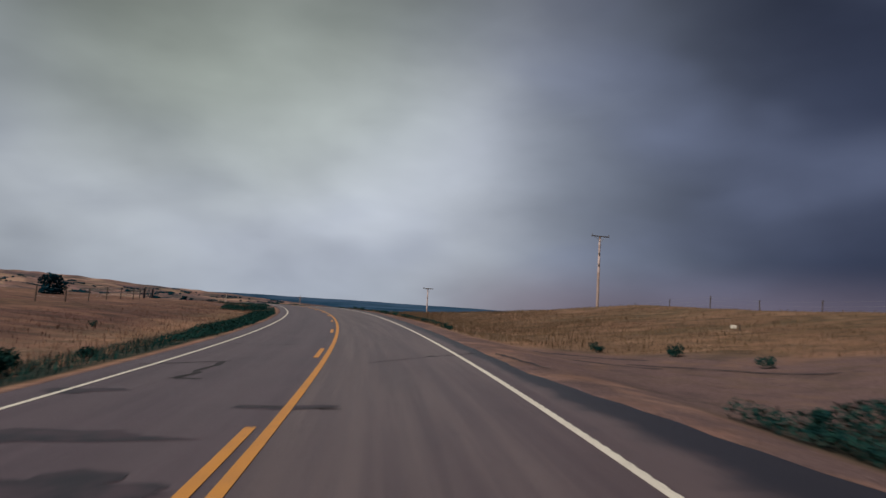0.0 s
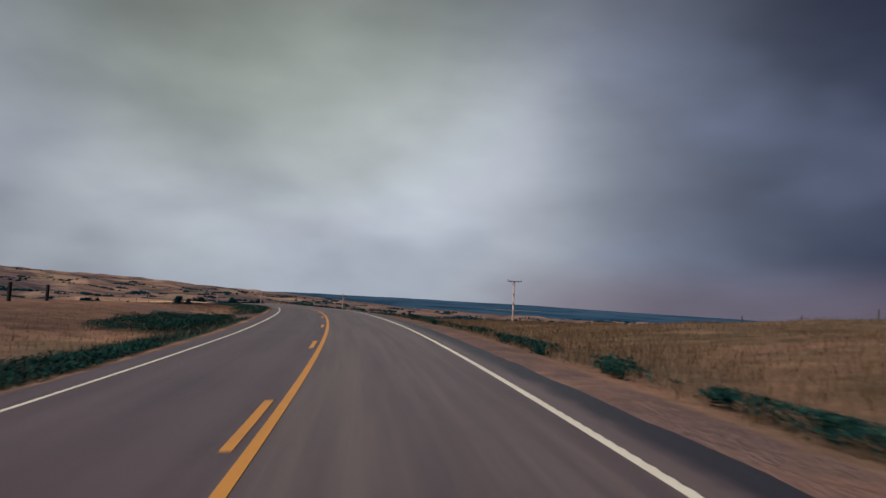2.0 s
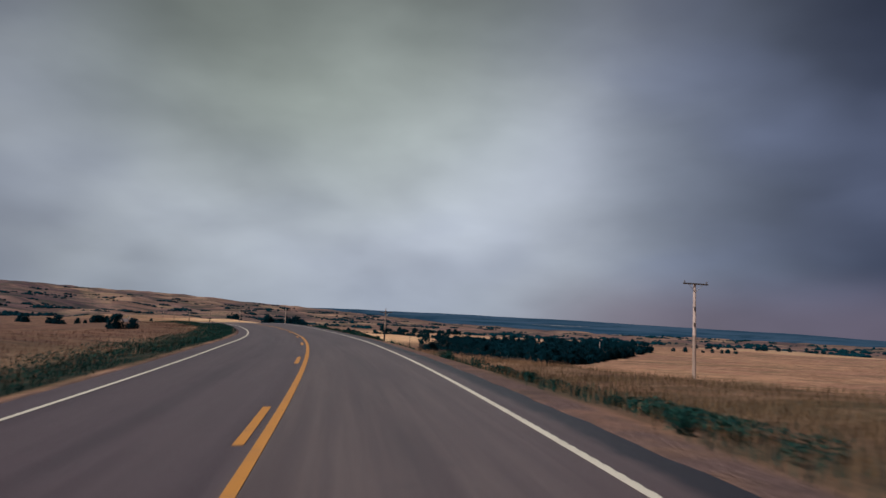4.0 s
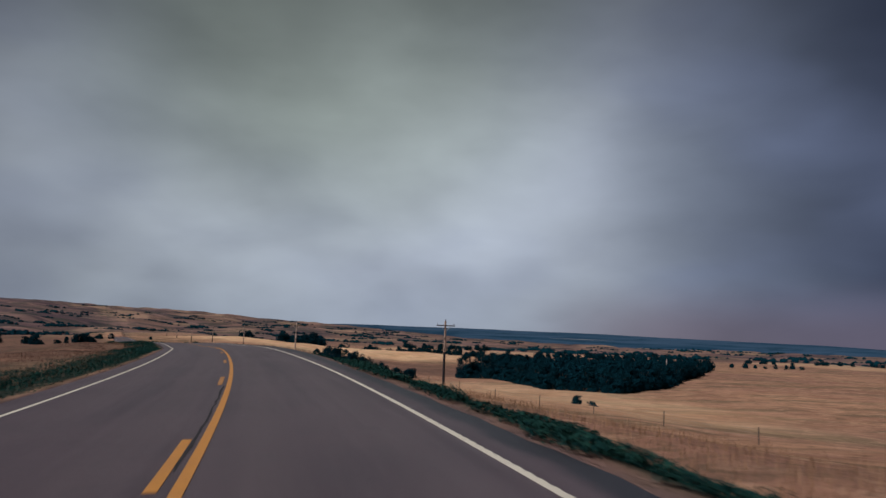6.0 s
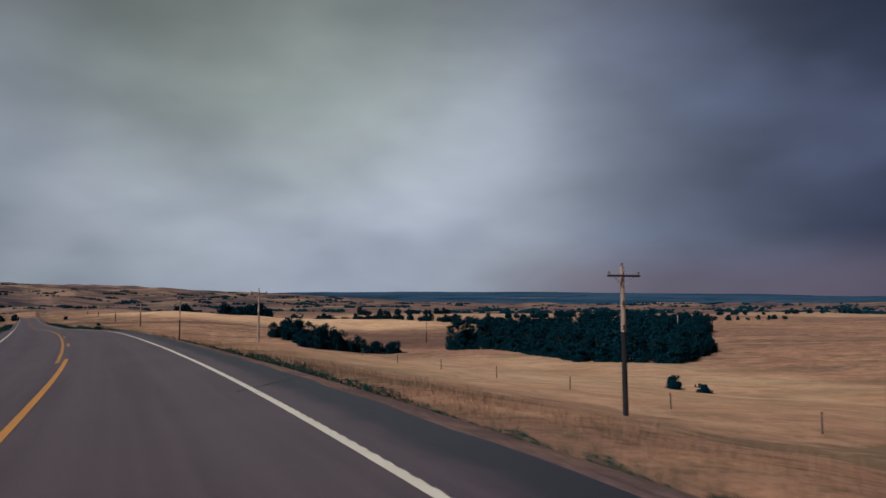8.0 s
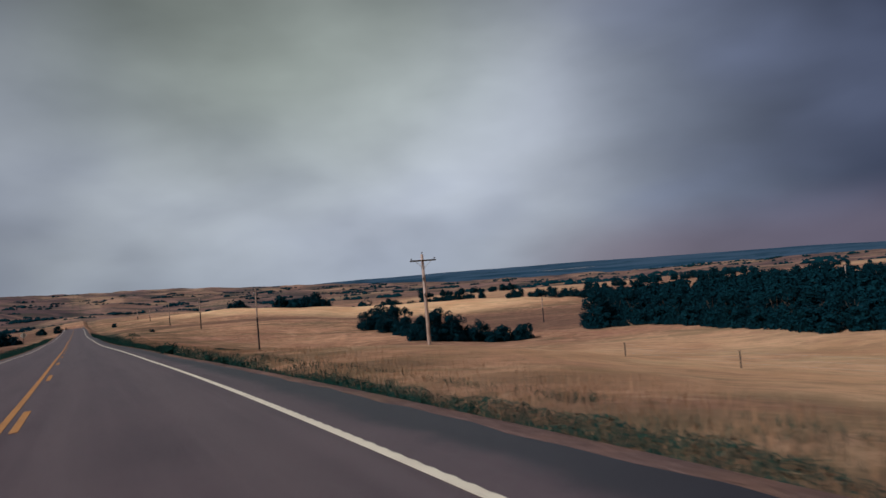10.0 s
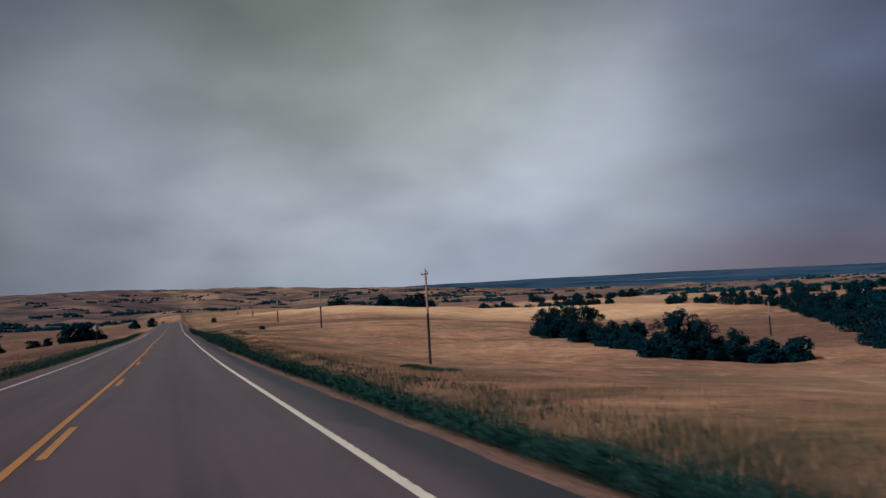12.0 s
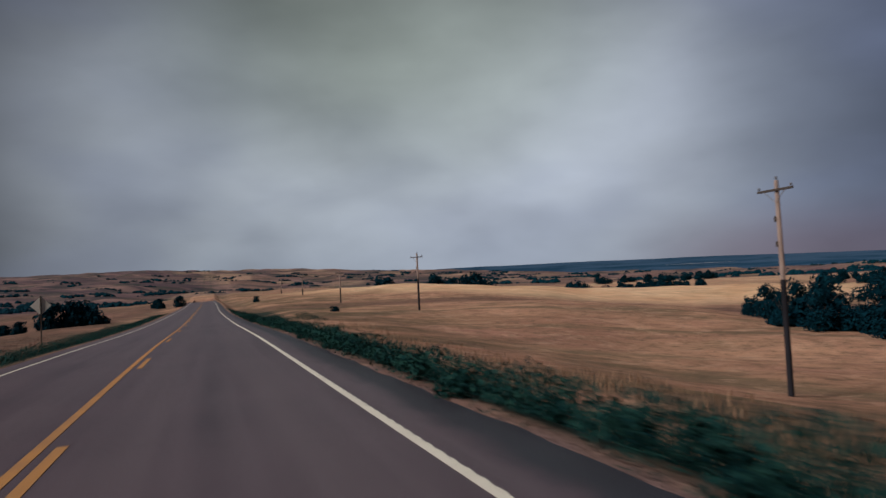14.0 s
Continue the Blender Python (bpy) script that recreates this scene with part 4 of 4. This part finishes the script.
for args in ((7.3, -2.2, 0.35, 1.3, 3), (5.3, -1.1, 0.45, 0.8, 4), (10.9, -3.1, 0.3, 0.6, 5), (9.1, 0.1, 0.16, 0.65, 6)):
    tar_patch(*args)


# ---- ruts in the earth of the track's mouth ----
def rut(pts, width):
    """A dark, slightly sunken-looking wheel rut, with uneven edges."""
    v, f = [], []
    rng = random.Random(int(pts[0][0] * 17 + pts[-1][1] * 5))
    for i, (s, d) in enumerate(pts):
        a, b = pts[max(i - 1, 0)], pts[min(i + 1, len(pts) - 1)]
        t = Vector((b[0] - a[0], b[1] - a[1])).normalized()
        w = width * rng.uniform(0.5, 1.25) * (0.3 if i in (0, len(pts) - 1) else 1)
        for k in (-0.5, 0.0, 0.5):
            x, y, z = ground_at(s - t.y * w * k, d + t.x * w * k)
            v.append((x, y, z + (0.012 if k else 0.03)))
    for i in range(len(pts) - 1):
        for k in (0, 1):
            f.append((3 * i + k, 3 * i + k + 1, 3 * i + k + 4, 3 * i + k + 3))
    ob = new("rut", soup("rut", v, f, M_RUT))
    ob.parent = ground
    ob["label"] = "dark wheel rut in the earth"


for pts, w in ((wander(21.4, 7.3, 18.6, 9.2, 14, 0.08, 31), 0.13), (wander(20.2, 8.9, 16.6, 13.0, 16, 0.08, 32), 0.15), (wander(18.3, 4.5, 14.6, 4.85, 14, 0.08, 33), 0.14), (wander(24.0, 7.0, 21.6, 10.2, 12, 0.1, 34), 0.1)):
    rut(pts, w)


# ---- verge growth ----
def blades(name, s_rng, d_rng, count, h_rng, width, mat, seed, label, gate=None):
    """Many single bent blades of grass, one sheet of growth."""
    rng = np.random.RandomState(seed)
    s = rng.uniform(*s_rng, count)
    d = rng.uniform(*d_rng, count)
    if gate is not None:
        keep = gate(s, d, rng)
        s, d = s[keep], d[keep]
    n = len(s)
    x, y = spot(s, d)
    z = land(s, d) - 0.03
    h = rng.uniform(*h_rng, n) * (0.75 + 0.25 * waves(x, y, 3.0, seed))
    a, tilt = rng.uniform(0, 6.283, n), rng.uniform(0.05, 0.55, n) * h
    lx, ly = tilt * np.cos(a), tilt * np.sin(a)
    wx, wy = -np.sin(a) * width, np.cos(a) * width
    p = np.stack([np.stack([x - wx, y - wy, z], 1), np.stack([x + wx, y + wy, z], 1), np.stack([x + lx * 0.4 + wx * 0.7, y + ly * 0.4 + wy * 0.7, z + h * 0.6], 1),
                  np.stack([x + lx * 0.4 - wx * 0.7, y + ly * 0.4 - wy * 0.7, z + h * 0.6], 1), np.stack([x + lx, y + ly, z + h], 1)], 1).reshape(-1, 3)
    i = np.arange(n) * 5
    tri = np.stack([np.stack([i, i + 1, i + 2], 1), np.stack([i, i + 2, i + 3], 1), np.stack([i + 3, i + 2, i + 4], 1)], 1).reshape(-1, 3)
    me = bpy.data.meshes.new(name)
    me.vertices.add(len(p))
    me.vertices.foreach_set("co", p.ravel())
    me.loops.add(tri.size)
    me.loops.foreach_set("vertex_index", tri.ravel())
    me.polygons.add(len(tri))
    me.polygons.foreach_set("loop_start", np.arange(len(tri)) * 3)
    me.update(calc_edges=True)
    me.materials.append(mat)
    return tagged(new(name, me), label, "grass", kind="stuff")


def off_dirt(s, d, rng):
    on_turn = (d < 0) & (np.abs(s - 98 - 0.7 * (-d - 5)) < 5.0) & (d > -17)
    return ~((dirt_mouth(s, d) > 0.4) | on_turn)


def fading(s0, s1, d0, d1):
    """Thin the growth out towards its ends."""
    def gate(s, d, rng):
        k = smooth(s, s0, s0 + 25) * smooth(s, s1, s1 - 60) * smooth(np.abs(d), d1, d0) * (0.65 + 0.35 * waves(s, d * 2, 16, 5))
        return off_dirt(s, d, rng) & (rng.uniform(0, 1, len(s)) < k)
    return gate


def roadside(s, d, rng):
    """Straw that stands back from the weedy shoulder."""
    return fading(14, 450, 9, 24)(s, d, rng) & (d > weedline(s) + 0.5 + 4.6 * smooth(s, 250, 280) + rng.uniform(-0.6, 0.8, len(s)))


def clumpy(size, lo, seed):
    def gate(s, d, rng):
        return off_dirt(s, d, rng) & (waves(s, d * 2.5, size, seed) > lo + rng.uniform(-0.25, 0.25, len(s)))
    return gate


blades("verge_grass", (0, 470), (-7.0, -4.6), 50000, (0.14, 0.34), 0.009, M_WEED, 51, "dark green grass standing along the road's edge", clumpy(18, -0.75, 4))
blades("straw_grass", (-12, 440), (-19, -5.2), 90000, (0.12, 0.34), 0.011, M_STRAW_RED, 52, "dusky reddish-brown verge grass", fading(-20, 440, 8, 19))
blades("straw_grass", (-12, 440), (-9.5, -5.6), 26000, (0.14, 0.36), 0.010, M_STRAW, 57, "golden straw standing along the road's edge", fading(-20, 440, 7, 9.5))
blades("straw_grass", (20, 150), (5.4, 24), 90000, (0.16, 0.46), 0.011, M_STRAW_OLIVE, 53, "tall brown-olive verge grass", roadside)
blades("straw_grass", (135, 450), (5.6, 24), 130000, (0.25, 0.68), 0.011, M_STRAW, 58, "tall dry straw-coloured verge grass", roadside)
blades("straw_grass", (-10, 112), (8.5, 34), 70000, (0.12, 0.32), 0.011, M_STRAW_OLIVE, 56, "short brown-olive grass on the mound", fading(-60, 170, 20, 36))
blades("verge_grass", (100, 470), (4.8, 9.0), 34000, (0.15, 0.36), 0.010, M_WEED, 54, "dark green weeds along the shoulder", clumpy(11, -0.05, 6))
blades("verge_grass", (240, 450), (6.5, 15), 60000, (0.2, 0.5), 0.011, M_WEED, 59, "dark green grass in the roadside ditch", clumpy(13, -0.1, 8))


def weed_bank(s_rng, d_rng, count, h_top, size, seed, lo, label):
    """A low thicket of leafy weeds: single leaves over swelling mounds, one sheet of growth."""
    rng = np.random.RandomState(seed)
    s, d = rng.uniform(*s_rng, count), rng.uniform(*d_rng, count)
    edge = smooth(d, d_rng[0] - 0.2, d_rng[0] + 0.25) * smooth(d, d_rng[1] + 0.1, d_rng[1] - 1.6)
    span = s_rng[1] - s_rng[0]
    ends = smooth(s, s_rng[0], s_rng[0] + min(12, span * 0.3)) * smooth(s, s_rng[1], s_rng[1] - min(30, span * 0.3))
    mound = (0.62 + 0.30 * waves(s, d * 1.3, 2.6, seed) + 0.30 * waves(s, d * 1.5, 9.0, seed + 1)) * edge * ends
    keep = (mound > lo) & off_dirt(s, d, rng)
    s, d, mound = s[keep], d[keep], mound[keep]
    n = len(s)
    x, y = spot(s, d)
    z = land(s, d) + h_top * mound * rng.uniform(0.0, 1.0, n) ** 0.45
    yaw, tip = rng.uniform(0, 6.283, n), rng.uniform(-0.5, 0.9, n)
    long, wide = size * rng.uniform(0.6, 1.4, n), size * rng.uniform(0.25, 0.5, n)
    ux, uy, uz = np.cos(yaw) * np.cos(tip) * long, np.sin(yaw) * np.cos(tip) * long, np.sin(tip) * long
    wx, wy = -np.sin(yaw) * wide, np.cos(yaw) * wide
    p = np.stack([np.stack([x - ux, y - uy, z - uz], 1), np.stack([x + wx, y + wy, z + 0.2 * wide], 1), np.stack([x + ux, y + uy, z + uz], 1), np.stack([x - wx, y - wy, z + 0.2 * wide], 1)], 1).reshape(-1, 3)
    i = np.arange(n) * 4
    tri = np.stack([np.stack([i, i + 1, i + 2], 1), np.stack([i, i + 2, i + 3], 1)], 1).reshape(-1, 3)
    me = bpy.data.meshes.new("weed_bank")
    me.vertices.add(len(p))
    me.vertices.foreach_set("co", p.ravel())
    me.loops.add(tri.size)
    me.loops.foreach_set("vertex_index", tri.ravel())
    me.polygons.add(len(tri))
    me.polygons.foreach_set("loop_start", np.arange(len(tri)) * 3)
    me.update(calc_edges=True)
    me.materials.append(M_WEED)
    return tagged(new("weed_bank", me), label, "weeds", kind="stuff")


weed_bank((283, 352), (4.4, 6.8), 70000, 0.36, 0.05, 81, 0.48, "leafy green weeds hugging the highway shoulder")
weed_bank((336, 446), (4.25, 6.8), 100000, 0.64, 0.05, 92, 0.3, "thick leafy green weeds hugging the highway shoulder")
weed_bank((341, 353), (18.2, 21.6), 16000, 0.42, 0.055, 88, 0.25, "low green weed patch in the dry field")
weed_bank((258, 450), (5.0, 12.5), 190000, 0.55, 0.055, 87, 0.24, "rank green weeds in the roadside ditch")
weed_bank((168, 250), (5.5, 8.6), 80000, 0.42, 0.055, 95, 0.42, "patchy leafy green weeds on the gravel verge")
weed_bank((232, 296), (6.8, 13.5), 80000, 0.5, 0.055, 94, 0.34, "rank green weeds in the roadside ditch")
weed_bank((134, 182), (5.8, 10.0), 90000, 0.6, 0.055, 93, 0.24, "rank green weeds below the gravel verge")
weed_bank((136, 184), (4.2, 6.8), 90000, 0.36, 0.05, 82, 0.36, "thick leafy green weeds crowding the gravel verge")
weed_bank((178, 292), (6.2, 11.5), 120000, 0.5, 0.055, 89, 0.32, "patchy leafy green weeds on the gravel verge")
weed_bank((34, 142), (5.4, 8.6), 90000, 0.30, 0.055, 83, 0.68, "patchy leafy green weeds beyond the gravel verge")
weed_bank((1, 15), (6.2, 10.5), 26000, 0.6, 0.06, 91, 0.24, "dark weeds beside the mouth of the field track")
weed_bank((104, 450), (-8.0, -3.75), 120000, 0.46, 0.05, 86, 0.2, "low dark green weeds along the opposite shoulder")
weed_bank((75, 99), (-10.5, -4.7), 50000, 0.6, 0.06, 84, 0.42, "rank dark green growth in the shallow roadside ditch")
weed_bank((20, 80), (-6.4, -3.9), 50000, 0.40, 0.055, 85, 0.2, "dark green weeds along the inner edge of the bend")


def weed(seed, h, r, count):
    rng = np.random.RandomState(seed)
    root = empty("weed_clump", Matrix(), "leafy dark green weed clump on the gravel verge", "weed", "weeds along the verge")
    blobs = [(rng.uniform(-r, r) * 0.6, rng.uniform(-r, r) * 0.6, h * rng.uniform(0.2, 0.75), r * rng.uniform(0.35, 0.55), r * rng.uniform(0.35, 0.55), h * 0.28) for _ in range(8)]
    for bx, by, bz, *_ in blobs[:3]:
        bm = bmesh.new()
        rod(bm, (0, 0, -0.1), (bx, by, bz), 0.012, 0.007, 4)
        part("stem", bm, M_WEED, root)
    v, f = leaves(rng, blobs, count, 0.055)
    ob = new("leaves", soup("leaves", v, f, M_WEED))
    ob.parent = root
    return root


WEEDS = [weed(61, 0.75, 0.5, 420), weed(62, 0.55, 0.45, 360), weed(63, 0.9, 0.55, 460), weed(64, 0.45, 0.55, 340)]


def set_weeds():
    rng = random.Random(77)
    n = 0
    spots = []
    for s in np.arange(46, 276, 2.0):
        if rng.random() < (0.22 if s < 132 else 0.6):
            spots.append((s + rng.uniform(-1, 1), float(weedline(s)) + rng.uniform(0.3, 1.6), rng.uniform(0.3, 0.6)))
    for s in np.arange(284, 440, 1.25):
        if s < 335:
            if rng.random() < 0.3:
                spots.append((s + rng.uniform(-0.5, 0.5), rng.uniform(4.6, 5.8), rng.uniform(0.25, 0.5)))
        elif waves(s, 0.0, 30, 71) > -0.8:
            spots.append((s + rng.uniform(-0.5, 0.5), rng.uniform(4.45, 5.4), rng.uniform(0.42, 0.72)))
    spots += [(282.6, 4.9, 0.8), (283.2, 5.1, 0.75), (281, 4.75, 0.75), (34.2, 5.6, 0.35), (35.4, 5.8, 0.4), (36.5, 5.7, 0.4), (38, 5.9, 0.35), (44, 6.4, 0.35), (47, 6.0, 0.3), (60, 5.8, 0.35), (66, 6.2, 0.3), (78, 6.5, 0.4), (81, 6.2, 0.45), (22.5, 11.5, 0.55), (23.3, 11.8, 0.45), (18.9, 12.5, 0.55), (25.6, 10.0, 0.5), (26.8, 10.2, 0.4), (9.4, 7.4, 0.4), (10.0, 7.9, 0.42), (10.6, 8.3, 0.35), (33.7, -10.8, 0.4), (19.1, -6.1, 0.7),
              (13, -6.4, 0.8), (14, -6.0, 0.9), (20, -9.5, 0.7), (8, -5.6, 1.0), (16, -6.6, 0.7)]
    for s, d, k in spots:
        x, y, z = ground_at(s, d)
        m = pose(x, y, z - 0.02, 0, 0, rng.uniform(0, 360))
        src = WEEDS[n % len(WEEDS)]
        if n < len(WEEDS):
            src.matrix_world = m
            src.scale = (k, k, k)
        else:
            copy_thing(src, m).scale = (k, k, k)
        n += 1


set_weeds()


# ---- far groves and scrub on the hills ----
def far_groves():
    rng = np.random.RandomState(91)
    v, f = [], []
    made_count = 0
    while made_count < 420:
        az, r = rng.uniform(-38, 52), 10 ** rng.uniform(2.85, 3.5)
        cx, cy = -60 - r * math.sin(radians(az)), 220 + r * math.cos(radians(az))
        if rng.uniform() < 0.45 and az < 5:
            continue
        made_count += 1
        long = rng.uniform(6, 36) * (r / 1200) ** 0.5
        for _ in range(rng.randint(6, 20)):
            a = rng.normal() * long * 0.5
            x, y = cx + a + rng.normal() * 4, cy + rng.normal() * 6
            w = rng.uniform(1.6, 4.2) * (r / 1000) ** 0.3
            u, t = to_sd(x, y)
            z = float(land(np.asarray(u), np.asarray(t)))
            n0 = len(v)
            k = 9
            for ring, (q, hz) in enumerate(((1.0, 0.0), (1.1, 0.45), (0.6, 0.9))):
                for i in range(k):
                    b = i / k * 6.283
                    j = rng.uniform(0.7, 1.2)
                    v.append((x + math.cos(b) * w * q * j, y + math.sin(b) * w * q * j, z - 0.3 + w * hz * rng.uniform(0.8, 1.2)))
            v.append((x, y, z + w * 1.1))
            for ring in range(2):
                for i in range(k):
                    p, q = n0 + ring * k + i, n0 + ring * k + (i + 1) % k
                    f.append((p, q, q + k, p + k))
            for i in range(k):
                f.append((n0 + 2 * k + i, n0 + 2 * k + (i + 1) % k, n0 + 3 * k))
    return tagged(new("far_scrub", soup("far_scrub", v, f, M_LEAF)), "dark scrub and groves dotted over the far hills", "scrub", kind="stuff")


far_groves()
